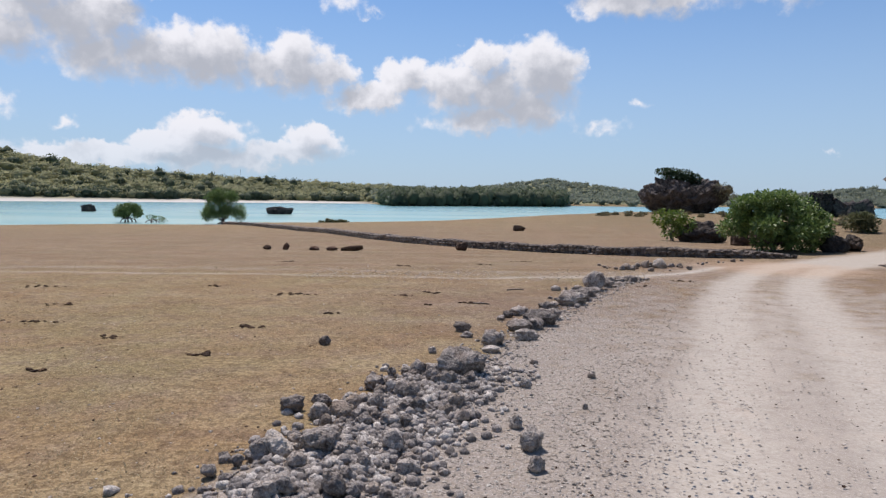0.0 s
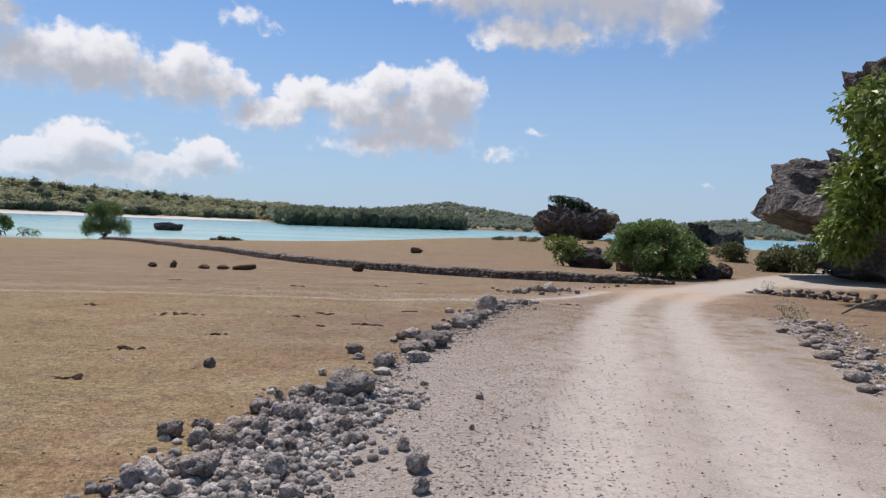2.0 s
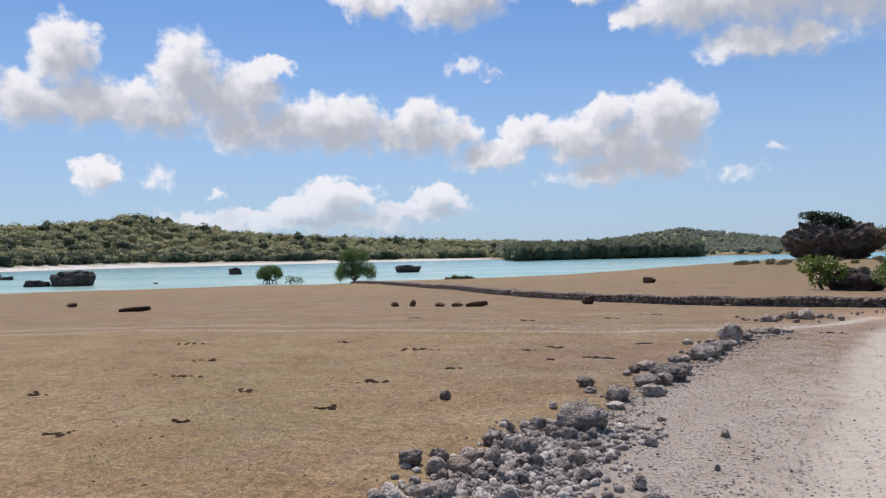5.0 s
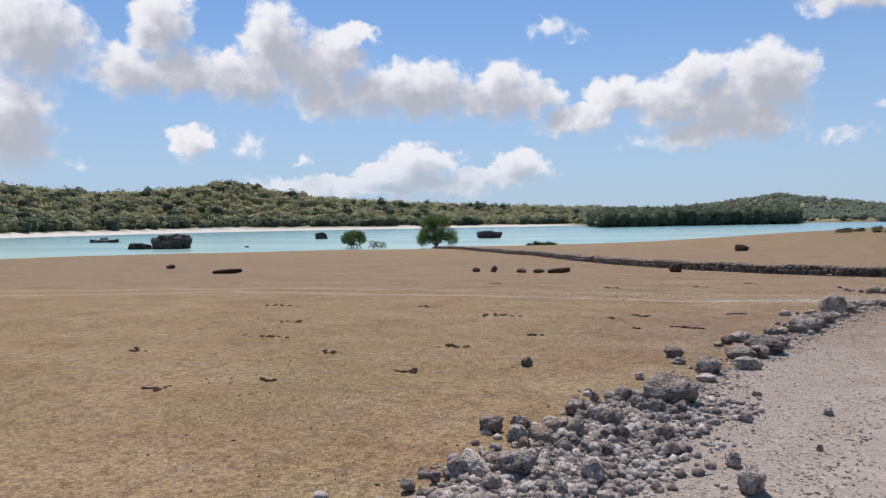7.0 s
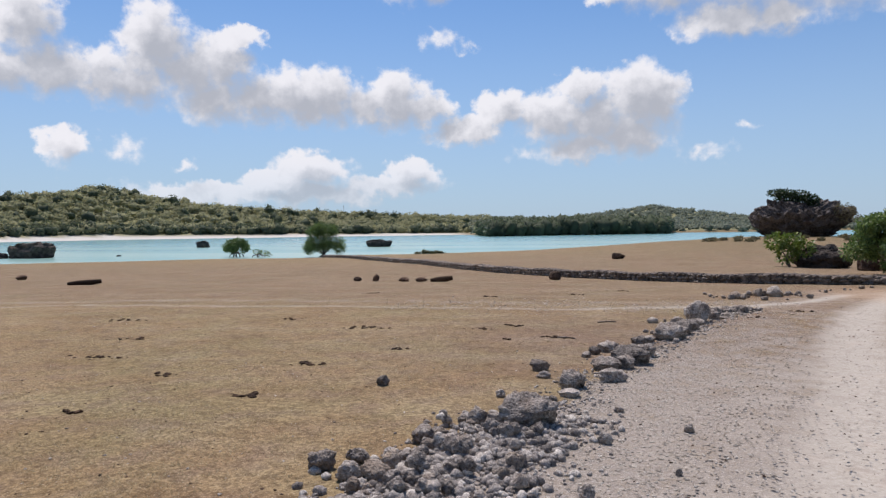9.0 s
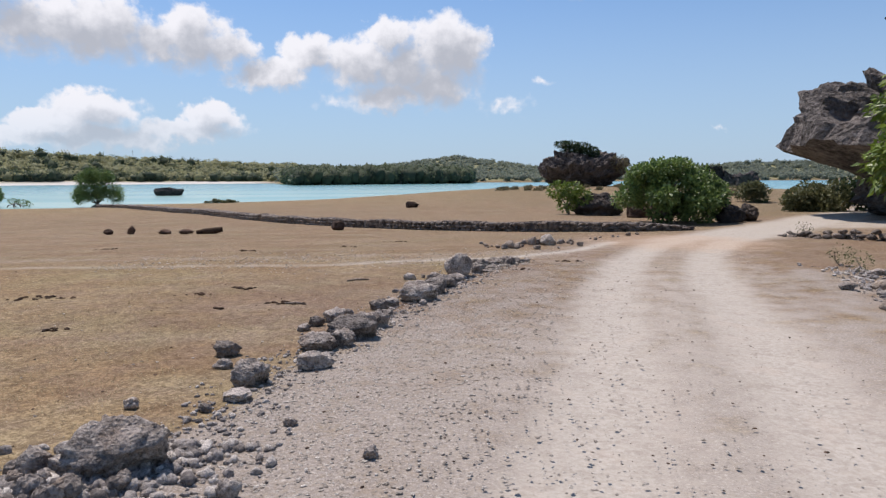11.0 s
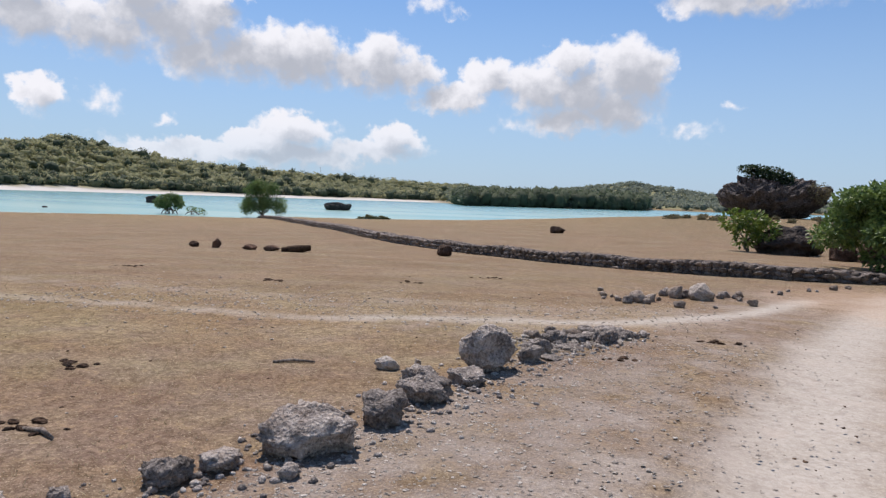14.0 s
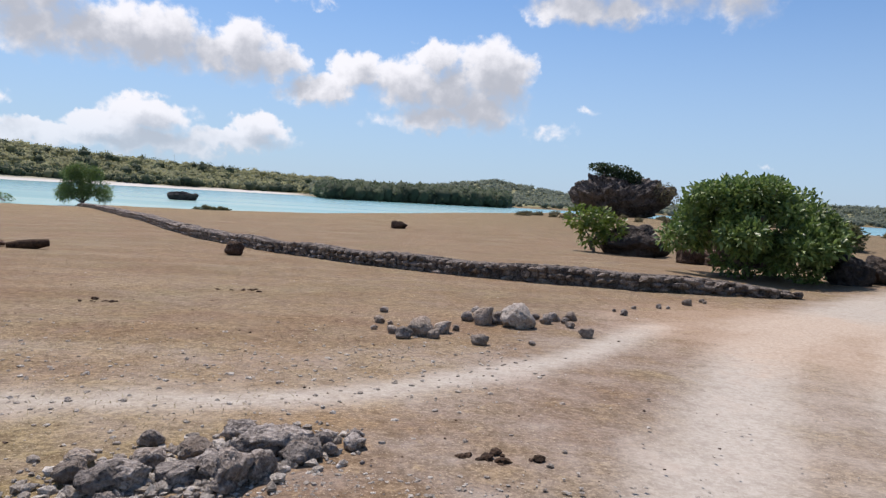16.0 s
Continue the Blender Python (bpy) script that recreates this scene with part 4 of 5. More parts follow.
wall_rng = random.Random(8)
core_v, core_f = [], []
for i in range(121):
    s = WALL_LEN * i / 120
    x, y, a = wall_point(s)
    h, z = wall_top(s) - 0.08, ground_at(x + 0.4 * math.sin(a) * -1, y + 0.4 * math.cos(a))
    n = Vector((math.sin(a), -math.cos(a), 0))
    for off, up in ((-0.2, -0.3), (-0.2, h), (0.3, h), (0.3, -0.3)):
        core_v.append((x + n.x * off, y + n.y * off, z + up))
    if i:
        b = (i - 1) * 4
        core_f += [(b + k, b + 4 + k, b + 4 + (k + 1) % 4, b + (k + 1) % 4) for k in range(4)]
dry_wall = tagged(new("stone_wall", mesh_of("stone_wall", core_v, core_f, WALLSTONE)), "low dry-stone wall of dark coral blocks across the field", "wall", kind="structure")
BLOCKS = [rock_mesh("wall_block", 81 + i, WALLSTONE, 2, 1, 0.8, 0.75, 0.6, 1.0) for i in range(6)]
far_v, far_f = [], []
made = 0
s = 0.0
while s < WALL_LEN:
    gap = 0.2 if s < 22 else 0.3
    for face in range(3):
        rows = 3 if face < 2 else 1
        for row in range(rows):
            x, y, a = wall_point(s + wall_rng.uniform(-0.06, 0.06))
            top = wall_top(s)
            z = ground_at(x - 0.4 * math.sin(a), y + 0.4 * math.cos(a))
            n = Vector((math.sin(a), -math.cos(a), 0))
            off = (-0.22, 0.28, 0.02)[face] + wall_rng.uniform(-0.04, 0.04)
            if face == 1 and s < 22:
                continue
            up = (top * (0.08 + 0.29 * row)) if face < 2 else top - 0.1
            w = gap * wall_rng.uniform(0.95, 1.5)
            hh = top * wall_rng.uniform(0.26, 0.42) if face < 2 else 0.11
            m = pose(x + n.x * off, y + n.y * off, z + up, wall_rng.uniform(-12, 12), wall_rng.uniform(-12, 12), math.degrees(a) + wall_rng.uniform(-25, 25)) @ Matrix.Diagonal((w, w * 0.95, max(hh, 0.1) * 1.35, 1))
            me = BLOCKS[wall_rng.randrange(6)]
            if made < 300 and s < 22:
                part("stone", me, dry_wall).matrix_local = m
                made += 1
            else:
                k = len(far_v)
                far_v += [(m @ v.co)[:] for v in me.vertices]
                far_f += [tuple(k + j for j in p.vertices) for p in me.polygons]
    s += gap
part("far_stones", mesh_of("far_stones", far_v, far_f, WALLSTONE), dry_wall, kind="stuff")

# low broken wall at the foot of the cliff, east of the track
east_wall = tagged(empty("low_wall", (13.4, 22.4, ground_at(13.4, 22.4))), "tumbled low wall of dark coral stones below the cliff", "wall")
for course in range(3):
    for i in range(34):
        s = (i + wall_rng.uniform(-0.3, 0.3)) / 33
        x, y = 12.85 + 2.35 * s + wall_rng.gauss(0, 0.1), 22.7 - 3.6 * s + wall_rng.gauss(0, 0.1)
        if course == 2 and wall_rng.random() < 0.35:
            continue
        w = wall_rng.uniform(0.2, 0.34) * (1 if course < 2 else 0.8)
        st = part("stone", BLOCKS[(i + course) % 6], east_wall)
        st.matrix_world = pose(x, y, ground_at(x, y) - 0.03 + 0.14 * course * min(1, 0.45 + s), 0, 0, wall_rng.uniform(0, 360)) @ Matrix.Diagonal((w, w, w * 0.8, 1))


# ---- karst: mushroom rocks ----
def karst(name, label, category, at, rx, ry, h, mat, seed, notch=0.3, waist=0.68, rugged=0.25, detail=5, turn=0.0, lean=(0, 0), sink=0.25, top=0.5, group="", shoulder=(1.0, 0.82), profile=None, crags=0.0):
    bm = bmesh.new()
    bmesh.ops.create_icosphere(bm, subdivisions=detail, radius=1)
    off = Vector((seed * 5.1, seed * 2.7, seed * 9.3))
    for v in bm.verts:
        n = v.co.normalized()
        u = 0.5 + 0.5 * math.copysign(abs(n.z) ** top, n.z)          # height, 0 to 1
        horizontal = math.hypot(n.x, n.y)
        wide = horizontal ** 0.55 if horizontal > 0 else 0
        k = float(np.interp(u, [0, notch * 0.5, notch, notch + 0.14, 0.72, 1], [waist * 1.05, waist * 0.95, waist, 0.97, shoulder[0], shoulder[1]]))
        if profile:
            k = float(np.interp(u, [q[0] for q in profile], [q[1] for q in profile]))
        ax, ay = (n.x / horizontal, n.y / horizontal) if horizontal > 1e-6 else (0, 0)
        p = Vector((ax * wide * k * rx, ay * wide * k * ry, u * h))
        q = Vector((n.x * rx, n.y * ry, u * h)) * (1.6 / max(rx, ry))
        big = noise.fractal(q * 1.1 + off, 0.9, 2.0, 4)
        crag = noise.ridged_multi_fractal(q * 2.3 + off, 0.85, 2.1, 5, 1.0, 2.0) - 1.0
        amp = rugged * min(rx, ry)
        p += Vector((ax, ay, 0.9 * (u > 0.6) * (u - 0.5))) * amp * (0.75 * big + 0.42 * crag)
        if crags:
            ledge = noise.ridged_multi_fractal(Vector((q.x * 4, q.y * 4, q.z * 7)) + off, 0.8, 2.2, 5, 1.0, 2.0) - 1.0
            p += Vector((ax, ay, 0.35)) * crags * 0.55 * ledge
        p.z += amp * (0.55 * big + 0.25 * crag) * (1 if u > 0.5 else 0.2)
        p.x += lean[0] * u
        p.y += lean[1] * u
        v.co = p
    me = bpy.data.meshes.new(name)
    bm.to_mesh(me)
    bm.free()
    me.materials.append(mat)
    ob = new(name, me)
    z = at[2] if len(at) > 2 else ground_at(at[0], at[1]) - sink
    ob.matrix_world = pose(at[0], at[1], z, 0, 0, turn)
    return tagged(ob, label, category, group)


veg = random.Random(21)
# mushroom rock on the headland with a wind-bent tree on top
HEAD = (20.6, 75.2)
karst("mushroom_rock", "dark undercut mushroom-shaped karst rock on the headland", "rock", HEAD, 4.3, 4.0, 3.3, KARST, 3, top=0.85, rugged=0.25, sink=0.2, detail=6, profile=[(0, 0.88), (0.25, 0.82), (0.4, 0.93), (0.6, 1.02), (0.8, 0.94), (1, 0.6)])
hz = ground_at(*HEAD) + 2.9
tree("windswept_tree", "low dark wind-bent tree growing on the mushroom rock", "tree", (20.0, 75.0, hz), [(-1.6, 0, 1.3), (1.4, 0.2, 1.1), (0.3, 0.5, 1.5)],
     [(-1.5, 0, 1.35, 0.8, 0.8, 0.3), (-0.5, 0.2, 1.3, 1.0, 0.9, 0.4), (0.6, 0, 1.1, 1.1, 0.9, 0.45), (1.6, 0.1, 0.7, 0.9, 0.8, 0.45), (-0.2, 0, 0.8, 1.3, 1, 0.5), (0.9, 0.2, 0.45, 1.6, 1.0, 0.4), (2.0, 0.2, 0.2, 0.9, 0.8, 0.4), (-1.0, 0, 1.5, 0.5, 0.5, 0.2)], 3800, 0.22, 0.13, LEAF_DARK, 0.16, 31)
tree("bush", "dry olive bush clinging to the face of the rock", "bush", (23.4, 71.6, hz - 1.0), [(0.4, -0.2, 0.7)], [(0, 0, 0.4, 1.1, 0.7, 0.7), (0.6, 0, -0.1, 0.8, 0.6, 0.6)], 700, 0.2, 0.1, LEAF_DRY, 0.06, 32)
# sea stacks
karst("sea_rock", "dark rock islet standing in the sea with scrub on top", "rock", (88.5, 177, SEA - 0.4), 5.2, 4.5, 4.0, KARST_SEA, 6, notch=0.2, waist=0.86, rugged=0.42, detail=5)
karst("sea_rock", "tall dark rock islet standing in the sea", "rock", (81.5, 177.5, SEA - 0.4), 2.9, 3, 6.2, KARST_SEA, 9, notch=0.2, waist=0.9, rugged=0.4, detail=5)
karst("sea_rock", "dark flat-topped rock in the lagoon", "rock", (-46, 149, SEA - 0.3), 2.9, 2.2, 1.75, KARST_SEA, 12, notch=0.3, waist=0.9, rugged=0.2, detail=4)
karst("sea_rock", "small dark pointed rock in the lagoon", "rock", (-92, 153, SEA - 0.3), 1.6, 1.3, 1.75, KARST_SEA, 14, notch=0.2, waist=0.95, rugged=0.35, detail=4)
karst("sea_rock", "broad brown-grey rock lying in the shallows", "rock", (-84, 92, SEA - 0.3), 3.6, 2.4, 2.5, KARST_PALE, 15, notch=0.15, waist=1.0, rugged=0.3, detail=4)
karst("sea_rock", "low dark rock in the shallows beside a larger one", "rock", (-89, 90, SEA - 0.3), 2.0, 1.4, 1.0, KARST_SEA, 16, notch=0.15, waist=1.0, rugged=0.3, detail=4)
karst("sea_rock", "tiny dark rock awash in the lagoon", "rock", (-72.5, 97, SEA - 0.2), 0.4, 0.3, 0.4, KARST_SEA, 17, waist=1.0, rugged=0.2, detail=3)

# cliff over the bend of the track
CLIFF = (26.5, 30.2)
karst("overhanging_cliff", "weathered grey karst cliff overhanging the track bend", "cliff", (CLIFF[0], CLIFF[1], -0.6), 8.6, 6.6, 6.3, KARST_CLIFF, 22, rugged=0.24, detail=6, crags=0.3, profile=[(0, 0.62), (0.3, 0.58), (0.4, 0.72), (0.45, 0.98), (0.52, 1.03), (0.62, 0.93), (0.8, 0.86), (1, 0.74)])
karst("cliff_crag", "jagged dark upper crag of the karst cliff", "cliff", (24.0, 26.2, 4.4), 4.6, 3.8, 4.8, KARST, 25, notch=0.2, waist=0.9, rugged=0.35, detail=5)

# ---- the fig bush at the end of the wall and its rocks ----
BUSH = (12.15, 29.9)
tree("fig_bush", "dense dark green broad-leaved bush by the wall end", "bush", (*BUSH, ground_at(*BUSH)), [(-1.5, 0, 1.6), (1.4, 0.3, 1.8), (0.2, -0.8, 2.2), (0.1, 0.9, 2.3), (-0.6, 0.2, 2.6), (2.0, -0.2, 1.0)],
     clumps(random.Random(18), 120, 2.05, 1.8, 0.8, 2.3, 0.24, 0.42, 0.8) + [(x + 0.45, y, z, rx, ry, rz) for x, y, z, rx, ry, rz in clumps(veg, 16, 1.3, 1.2, 0.2, 0.8, 0.3, 0.45)] + [(1.95, 0, 1.2, 0.45, 0.45, 0.45), (1.8, -0.2, 0.7, 0.45, 0.45, 0.4)], 26000, 0.16, 0.085, LEAF_FIG, 0.09, 41, hollow=0.3)
DARK_ROCK = [rock_mesh("dark_rock", 101 + i, KARST_SEA, 4, 1.0, 0.8, 0.75, 0.8) for i in range(3)]
put(DARK_ROCK[0], "rock", 14.3, 29.2, 1.15, 0.75, "dark rounded karst rock beside the fig bush", "rock", turn=20)
put(DARK_ROCK[1], "rock", 15.3, 29.7, 0.95, 0.72, "dark blunt karst rock beside the track bend", "rock", turn=70)
put(DARK_ROCK[2], "rock", 11.7, 38.2, 2.7, 1.2, "dark broad karst rock among bushes on the terrace", "rock", turn=10)
karst("rock", "brown rock showing between the two bushes", "rock", (12.9, 35.2), 0.6, 0.6, 0.75, RUSTY, 30, notch=0.2, waist=1.0, rugged=0.25, detail=4, sink=0.15)
karst("rock", "pale brown rock showing behind the fig bush", "rock", (13.5, 34.4), 0.6, 0.6, 0.65, RUSTY, 33, notch=0.2, waist=1.0, rugged=0.25, detail=4, sink=0.15)
tree("bush", "small bright green bush beside a dark terrace rock", "bush", (10.2, 38.0, ground_at(10.2, 38.0)), [(-0.5, 0, 1.0), (0.4, 0, 0.9)], [(-0.55, 0, 1.25, 0.55, 0.5, 0.4), (0.1, 0, 1.2, 0.55, 0.5, 0.4), (0.6, 0, 0.85, 0.5, 0.5, 0.45), (-0.1, 0.1, 0.7, 0.5, 0.5, 0.5)], 1100, 0.2, 0.12, LEAF_BRIGHT, 0.05, 43)

# ---- tree and vines in front of the cliff ----
EAST_TREE = (15.9, 18.7)
tree("broadleaf_tree", "leafy bright green tree hanging in front of the cliff", "tree", (*EAST_TREE, ground_at(*EAST_TREE)), [(-3.2, -2.4, 4.6), (-1.2, 0, 2.4), (1.0, 0.4, 3.2), (0, -0.8, 3.6), (-0.8, 1.2, 2.2), (1.5, 1.5, 3.0)],
     clumps(random.Random(3), 64, 2.7, 2.6, 1.5, 5.6, 0.4, 0.8) + [(-2.5, 0.3, 2.2, 0.6, 0.6, 0.5), (-2.2, 0, 3.5, 0.6, 0.6, 0.6), (-1.9, 0, 4.8, 0.7, 0.7, 0.6), (-4.2, -2.8, 4.95, 0.75, 0.75, 0.55), (-3.4, -2.6, 5.4, 0.85, 0.85, 0.6), (-2.6, -2.2, 5.2, 0.9, 0.9, 0.7), (-1.8, -1.8, 5.7, 0.9, 0.9, 0.7), (-3.2, -2.4, 4.5, 0.8, 0.8, 0.6), (-2.2, -1.8, 4.2, 0.9, 0.9, 0.8), (-1.4, -1.2, 4.8, 1.0, 1.0, 0.8), (-1.2, 0, 5.7, 0.8, 0.8, 0.6), (-0.2, 0, 6.2, 0.8, 0.8, 0.5), (1.0, 0, 6.0, 0.9, 0.9, 0.6), (-2.2, 0.8, 1.9, 0.8, 0.8, 0.7), (-1.4, 0.3, 3.8, 0.9, 0.8, 0.8), (0.2, 0, 5.6, 1.3, 1.2, 0.9), (-1.0, 0.2, 4.8, 1.1, 1.0, 0.8), (1.3, 0.3, 5.2, 1.2, 1.1, 0.9), (-1.9, 0.4, 2.8, 0.9, 0.8, 0.8)], 32000, 0.22, 0.12, LEAF_BRIGHT, 0.16, 45, droop=0.55, hollow=0.4)
tree("hanging_vine", "bright green vine hanging over the cliff face", "vine", (21.2, 25.2, 4.4), [(-0.6, -0.2, -0.6), (0.3, -0.3, -1.4)], [(-0.3, -0.3, 0.2, 1.1, 0.5, 0.7), (0.6, -0.4, -0.6, 1.0, 0.5, 0.8), (0.0, -0.3, -1.6, 0.7, 0.4, 0.7), (1.2, -0.3, 0.8, 1.0, 0.6, 0.8)], 1500, 0.2, 0.12, LEAF_BRIGHT, 0.05, 47, droop=0.7)
BRANCH = mesh_of("dead_branch", *tube([(-1.1, 0, 0.1), (-0.6, 0.05, 0.3), (-0.1, -0.05, 0.42), (0.5, 0.1, 0.4), (1.2, 0.0, 0.55)], [0.02, 0.04, 0.05, 0.06, 0.07], 7), BARK, True)
br = new("fallen_branch", BRANCH)
br.matrix_world = pose(12.6, 16.4, ground_at(12.6, 16.4) - 0.05, 0, 0, 10)
tagged(br, "crooked dark fallen branch below the tree", "branch")
for i, (x, y, r) in enumerate(((21.6, 36.6, 0.85), (22.8, 36.8, 1.3), (24.6, 37.0, 1.45), (26.4, 36.6, 1.5), (28.4, 37.2, 1.4), (27.5, 44.0, 1.1), (24.0, 46.0, 1.0))):
    tree("bush", ("dense dark green scrub bush below the cliff" if i in (2, 3) else "half-dry olive scrub bush below the cliff"), "bush", (x, y, ground_at(x, y)), [(-0.4 * r, 0, 0.7 * r), (0.5 * r, 0, 0.6 * r)], clumps(veg, 12, r, r, 0.15, 0.9 * r, 0.4 * r, 0.55 * r), 2600, 0.2, 0.11, LEAF_DARK if i in (2, 3) else LEAF_OLIVE, 0.05, 50 + i, group="scrub below the cliff")
for x, y in ((12.6, 14.9), (9.1, 14.2), (9.6, 15.4), (13.6, 23.2)):
    tree("weed", "small yellow-green weed growing among stones", "weed", (x, y, ground_at(x, y)), [(0.05, 0, 0.25)], [(0, 0, 0.22, 0.22, 0.2, 0.16), (0.15, 0.05, 0.12, 0.2, 0.2, 0.1)], 110, 0.06, 0.025, LEAF_OLIVE, 0.008, 60 + int(x * 7))

# ---- shore: mangroves, scrub, boat ----
def stilted(root, n, r, h, seed):
    rng = random.Random(seed)
    for i in range(n):
        a = 2 * math.pi * i / n + rng.uniform(-0.3, 0.3)
        part("stilt_root", mesh_of("stilt_root", *tube([(r * math.cos(a), r * math.sin(a), -0.5), (r * 0.7 * math.cos(a), r * 0.7 * math.sin(a), h * 0.6), (0.05 * math.cos(a), 0.05 * math.sin(a), h)], [0.05, 0.06, 0.07], 6), BARK, True), root)


shore_tree = tree("shore_tree", "feathery green mangrove tree at the end of the wall", "tree", (-35.4, 90.6, ground_at(-35.4, 90.6)), [(-1.5, 0, 2.6), (1.4, 0.3, 2.8), (0.2, -0.5, 3.3), (-0.6, 0.3, 3.6), (1.0, -0.4, 1.6), (-1.2, -0.4, 1.5)],
     clumps(random.Random(24), 60, 2.7, 2.3, 1.6, 4.7, 0.4, 0.75, 1.1) + [(-2.2, 0, 1.6, 0.6, 0.6, 0.8), (2.3, 0, 1.6, 0.6, 0.6, 0.8)], 11000, 0.34, 0.08, LEAF_MANGROVE, 0.13, 71, hollow=0.1)
stilted(shore_tree, 5, 1.0, 0.9, 72)
m1 = tree("mangrove", "rounded green mangrove standing in the lagoon on stilt roots", "tree", (-49.6, 92.5, SEA - 0.2), [(-1.0, 0, 1.6), (0.9, 0, 1.5)], clumps(random.Random(6), 26, 1.9, 1.6, 1.0, 2.5, 0.45, 0.7), 6500, 0.26, 0.12, LEAF_MANGROVE, 0.1, 73, hollow=0.2)
stilted(m1, 7, 1.3, 0.9, 74)
m2 = tree("mangrove", "thin straggling mangrove standing in the lagoon", "tree", (-45.6, 91.5, SEA - 0.2), [(-0.9, 0, 0.9), (1.1, 0, 0.9)], [(-0.3, 0, 1.0, 0.7, 0.5, 0.25), (0.8, 0, 0.9, 0.8, 0.5, 0.25), (1.4, 0, 0.6, 0.5, 0.5, 0.25)], 420, 0.2, 0.09, LEAF_MANGROVE, 0.05, 75)
stilted(m2, 5, 1.2, 0.7, 76)
for i, (x, y, r) in enumerate(((-19.6, 84.4, 0.7), (-18.2, 84.9, 0.55))):
    tree("bush", "low brown shore scrub at the water's edge", "bush", (x, y, ground_at(x, y)), [(0.2 * r, 0, 0.4 * r)], [(-1.3 * r, 0, 0.1 * r, 0.6 * r, 0.5 * r, 0.2 * r), (0, 0, 0.35 * r, 0.6 * r, 0.5 * r, 0.35 * r), (1.1 * r, 0, 0.2 * r, 0.8 * r, 0.5 * r, 0.22 * r)], 600, 0.26, 0.1, LEAF_OLIVE, 0.04, 80 + i, hollow=0.0, group="shore scrub")
for i in range(64):
    x, y = veg.uniform(11, 38), veg.uniform(60, 73)
    if i > 44:
        x, y = veg.uniform(19, 34), veg.uniform(38, 58)
    if math.hypot(x - HEAD[0], y - HEAD[1]) < 7:
        continue
    r = veg.uniform(0.2, 0.5)
    tree("tussock", "dry brown grass tussock on the headland", "grass tussock", (x, y, ground_at(x, y)), [(0.1, 0, 0.2)], [(0, 0, 0.05, r, r, 0.16)], 220, 0.28, 0.08, LEAF_DRY, 0.02, 90 + i, hollow=0.0, group="headland tussocks")


def outrigger_boat(x, y, turn):
    boat = tagged(empty("outrigger_boat", (x, y, SEA), turn), "small dark outrigger boat moored in the lagoon", "boat")
    v, f = [], []
    for i in range(13):
        s = i / 12 * 2 - 1
        b, k, d = 0.55 * (1 - s * s) ** 0.6 + 0.02, 0.55 + 0.35 * s * s, -0.25 + 0.3 * s**4
        v += [(4 * s, -b, k), (4 * s, -b * 0.7, (k + d) / 2), (4 * s, 0, d), (4 * s, b * 0.7, (k + d) / 2), (4 * s, b, k)]
        if i:
            a = (i - 1) * 5
            f += [(a + j, a + j + 1, a + j + 6, a + j + 5) for j in range(4)] + [(a + 4, a, a + 5, a + 9)]
    part("hull", mesh_of("hull", v, f, KARST_SEA), boat)
    for side in (-1, 1):
        part("outrigger", mesh_of("outrigger", *tube([(-3, side * 2.2, 0.05), (0, side * 2.2, 0.0), (3, side * 2.2, 0.08)], [0.07, 0.09, 0.06], 7), DEADWOOD), boat)
    for px in (-1.5, 1.5):
        part("cross_beam", mesh_of("cross_beam", *tube([(px, -2.25, 0.1), (px, 0, 0.75), (px, 2.25, 0.1)], [0.05, 0.06, 0.05], 6), DEADWOOD), boat)
    cab = bmesh.new()
    bmesh.ops.create_cube(cab, size=1)
    bmesh.ops.bevel(cab, geom=cab.edges[:], offset=0.06, segments=1, affect="EDGES")
    for q in cab.verts:
        q.co = Vector((q.co.x * 1.8, q.co.y * 0.8, q.co.z * 0.65 + 0.95))
    me = bpy.data.meshes.new("cabin")
    cab.to_mesh(me)
    cab.free()
    me.materials.append(DEADWOOD)
    part("cabin", me, boat)
    part("mast", mesh_of("mast", *tube([(0.9, 0, 0.5), (0.9, 0, 1.9)], [0.04, 0.03], 6), DEADWOOD), boat)


outrigger_boat(-141.5, 131, 12)


# radio mast on the ridge
mast = tagged(empty("radio_mast", (-243, 657, ground_at(-243, 657))), "thin grey lattice radio mast on the far ridge", "mast")
for k in range(3):
    c, q = math.cos(k * 2.094), math.sin(k * 2.094)
    part("leg", mesh_of("leg", *tube([(0.7 * c, 0.7 * q, -0.5), (0.15 * c, 0.15 * q, 12)], [0.06, 0.04], 5), DEADWOOD), mast)
for k in range(6):
    w = 0.7 - 0.08 * k
    part("brace", mesh_of("brace", *tube([(w, 0, 1.8 * k), (-0.5 * w, 0.85 * w, 1.8 * k + 0.9)], [0.03, 0.03], 5), DEADWOOD), mast)


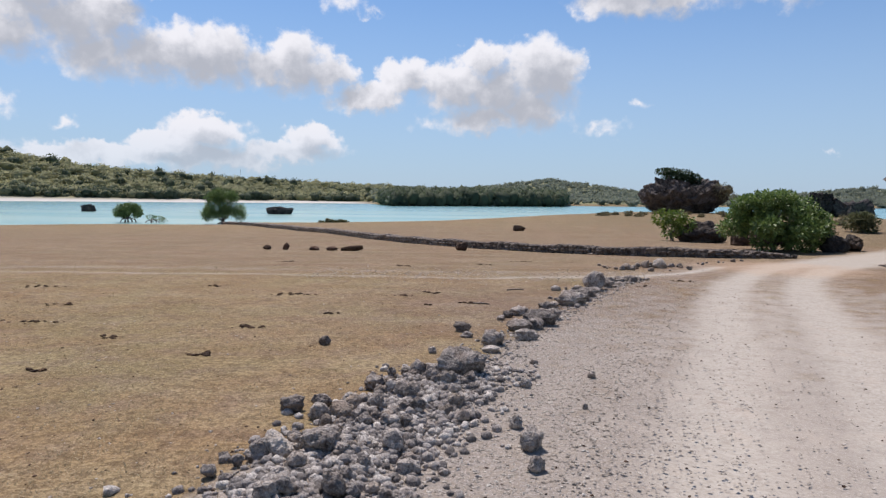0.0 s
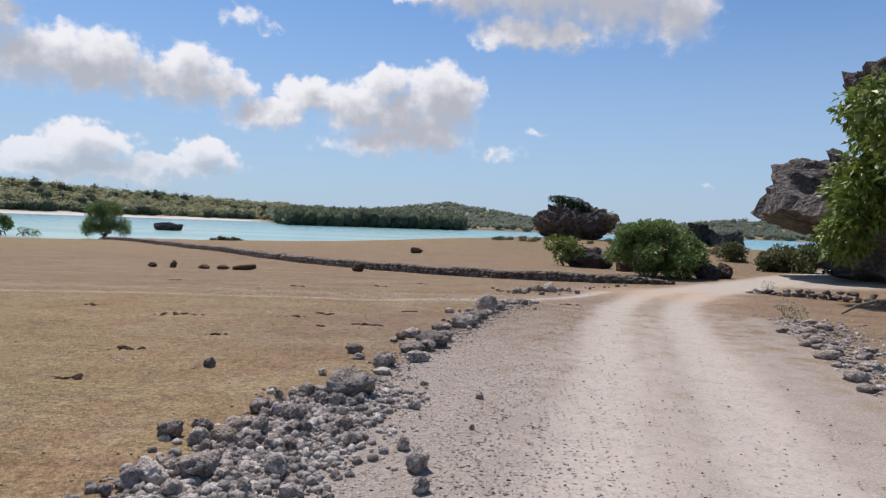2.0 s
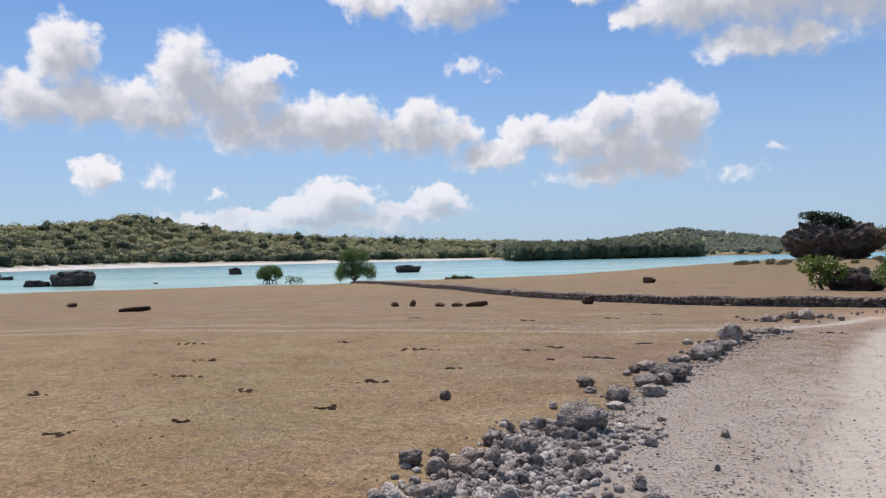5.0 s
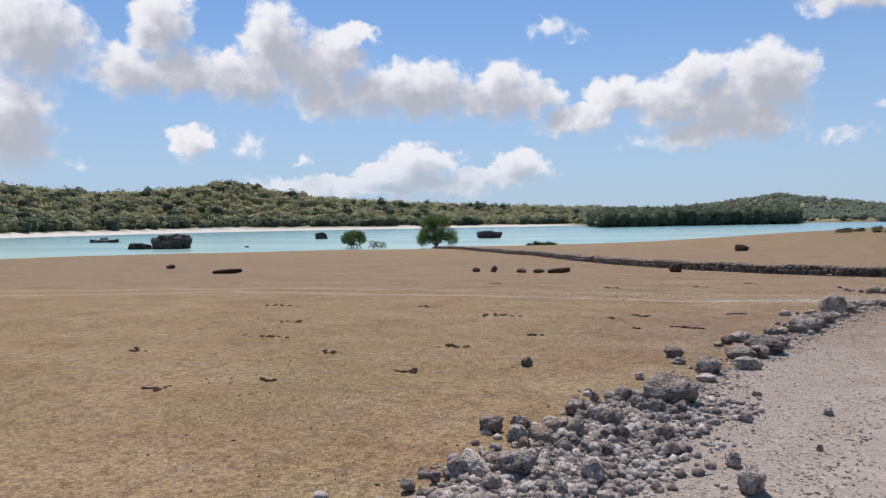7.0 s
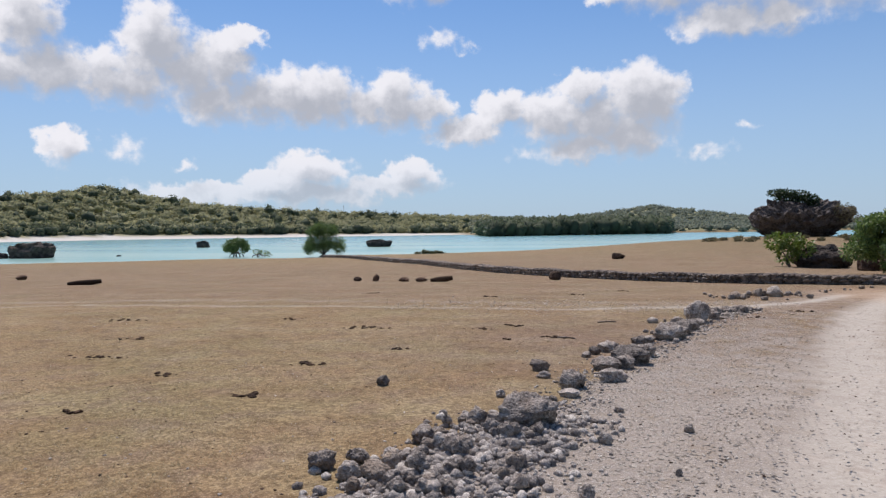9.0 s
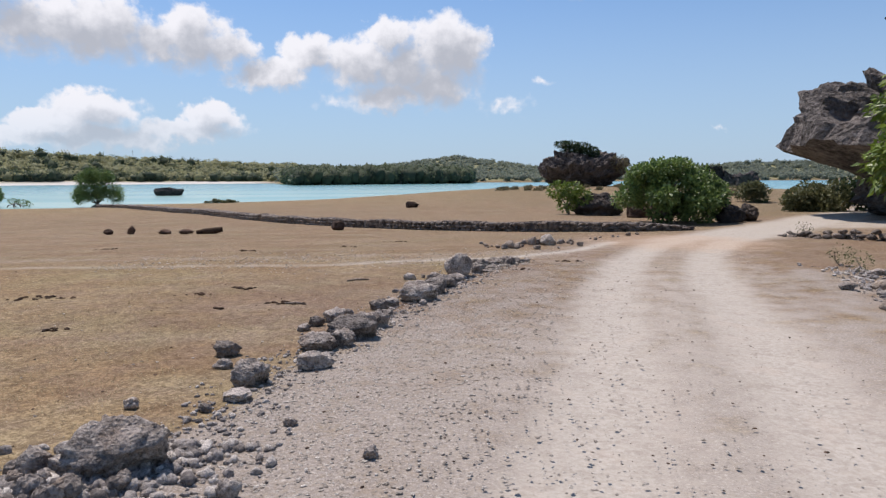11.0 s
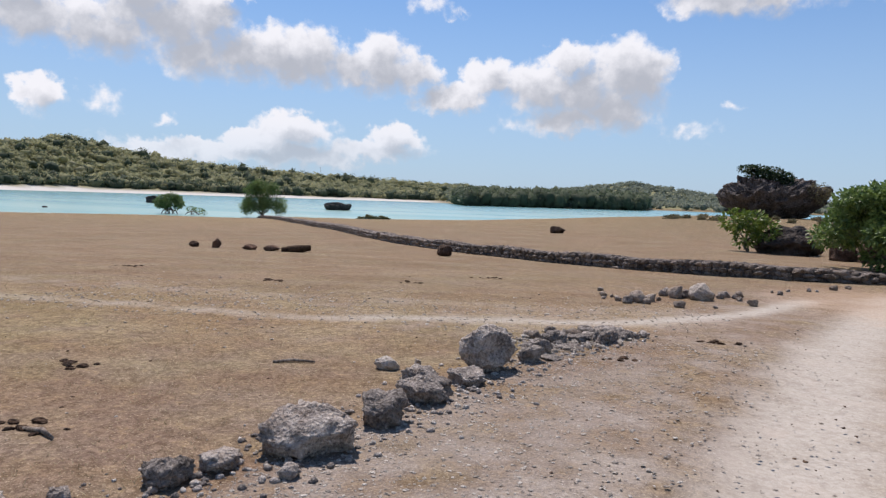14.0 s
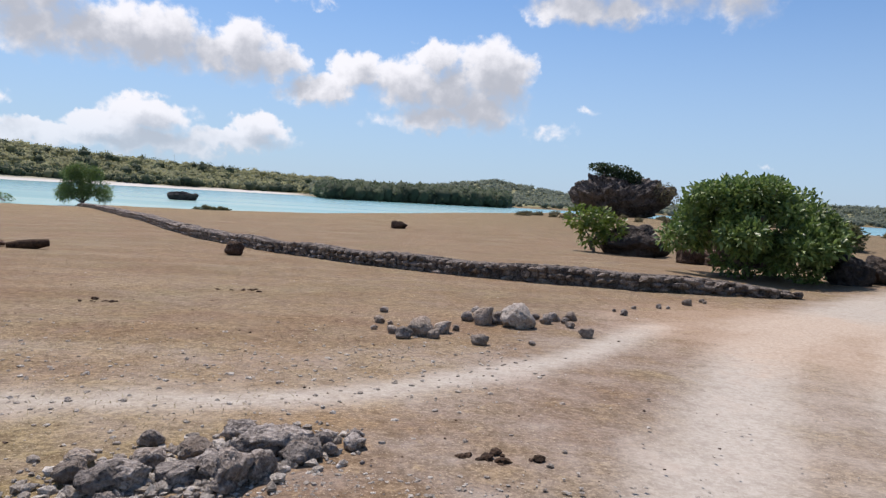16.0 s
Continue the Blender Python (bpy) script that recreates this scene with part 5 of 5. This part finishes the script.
# ---- woods of the far shore, past counting ----
def far_growth(name, points, sizes, tall, mat, label, seed, detail=2):
    rng = np.random.default_rng(seed)
    bm = bmesh.new()
    bmesh.ops.create_icosphere(bm, subdivisions=detail, radius=0.5)
    v0 = np.array([v.co[:] for v in bm.verts])
    f0 = np.array([[v.index for v in f.verts] for f in bm.faces])
    bm.free()
    n = len(points)
    x, y = points[:, 0], points[:, 1]
    z = height(x, y)
    jit = 1 + 0.3 * rng.normal(size=(n, len(v0), 1)).clip(-1.6, 1.6)
    p = v0[None] * jit * sizes[:, None, None] * np.stack([np.ones(n), np.ones(n), tall], -1)[:, None, :]
    v = p + np.stack([x, y, z + sizes * tall * 0.36], -1)[:, None, :]
    f = f0[None] + (np.arange(n) * len(v0))[:, None, None]
    me = mesh_of(name, v.reshape(-1, 3).tolist(), f.reshape(-1, 3).tolist(), mat, True)
    return tagged(new(name, me), label, "woods", kind="stuff")


def leafy(name, points, sizes, tall, count, leaf, mat, label, seed):
    """Outer foliage of far crowns, as loose sprays over their cores."""
    z = height(points[:, 0], points[:, 1]) + sizes * tall * 0.4
    cl = np.stack([points[:, 0], points[:, 1], z, sizes * 0.55, sizes * 0.55, sizes * tall * 0.55], -1)
    return tagged(new(name, leaves_mesh(name, cl, count, leaf, leaf * 0.7, mat, seed, hollow=0.7)), label, "foliage", kind="stuff")


def bearing_points(a, r):
    return np.stack([r * np.sin(np.radians(a)), r * np.cos(np.radians(a))], -1)


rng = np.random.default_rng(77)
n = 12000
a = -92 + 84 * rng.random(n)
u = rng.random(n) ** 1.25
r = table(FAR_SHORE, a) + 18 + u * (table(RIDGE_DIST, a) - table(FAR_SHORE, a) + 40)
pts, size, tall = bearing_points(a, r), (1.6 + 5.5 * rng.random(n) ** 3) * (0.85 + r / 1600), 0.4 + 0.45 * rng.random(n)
far_growth("hill_scrub", pts, size, tall, SHRUB_HAZED, "olive green scrub and small trees covering the far hills", 5, 1)
leafy("hill_foliage", pts, size, tall, 200000, 1.3, SHRUB_HAZED, "leafy green crowns of the scrub on the far hills", 19)
n = 420
a = -92 + 84 * rng.random(n)
r = table(FAR_SHORE, a) + 40 + rng.random(n) * (table(RIDGE_DIST, a) - table(FAR_SHORE, a))
pts, size, tall = bearing_points(a, r), 4 + 4 * rng.random(n), 0.7 + 0.4 * rng.random(n)
far_growth("hill_trees", pts, size, tall, WOODS, "scattered darker trees among the hill scrub", 15, 1)
leafy("tree_foliage", pts, size, tall, 16000, 1.5, WOODS, "dark leafy crowns of scattered hill trees", 20)
n = 900
a = -92 + 82 * rng.random(n)
r = table(FAR_SHORE, a) + 16 + rng.random(n) * 16
pts, size, tall = bearing_points(a, r), 2.5 + 4 * rng.random(n), 0.7 + 0.4 * rng.random(n)
far_growth("shore_trees", pts, size, tall, WOODS, "dark green trees lining the far beach", 6, 1)
leafy("shore_foliage", pts, size, tall, 24000, 1.2, WOODS, "leafy crowns of the trees lining the far beach", 21)
n = 1300
a = -9 + 15 * rng.random(n)
r = table(FAR_SHORE, a) + 2 + rng.random(n) * 55
pts, size, tall = bearing_points(a, r), 4 + 4 * rng.random(n), 0.85 + 0.45 * rng.random(n)
far_growth("mangrove_point", pts, size, tall, WOODS, "dark dense mangrove wood on a far point", 7, 1)
leafy("mangrove_foliage", pts, size, tall, 45000, 1.2, WOODS, "dark leafy crowns of the mangrove wood", 22)
# low hills furthest off, in the leaf colour with painted haze
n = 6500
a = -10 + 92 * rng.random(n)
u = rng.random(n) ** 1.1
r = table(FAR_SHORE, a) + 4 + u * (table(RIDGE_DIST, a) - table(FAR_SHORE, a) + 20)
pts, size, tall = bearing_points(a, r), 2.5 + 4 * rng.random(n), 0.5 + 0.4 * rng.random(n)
far_growth("hazed_distant_woods", pts, size, tall, DISTANT_HAZED, "green woods on the distant low hills, haze painted into the colour", 8, 1)
leafy("distant_foliage", pts, size, tall, 120000, 2.0, DISTANT_HAZED, "leafy crowns on the distant low hills, haze painted into the colour", 23)
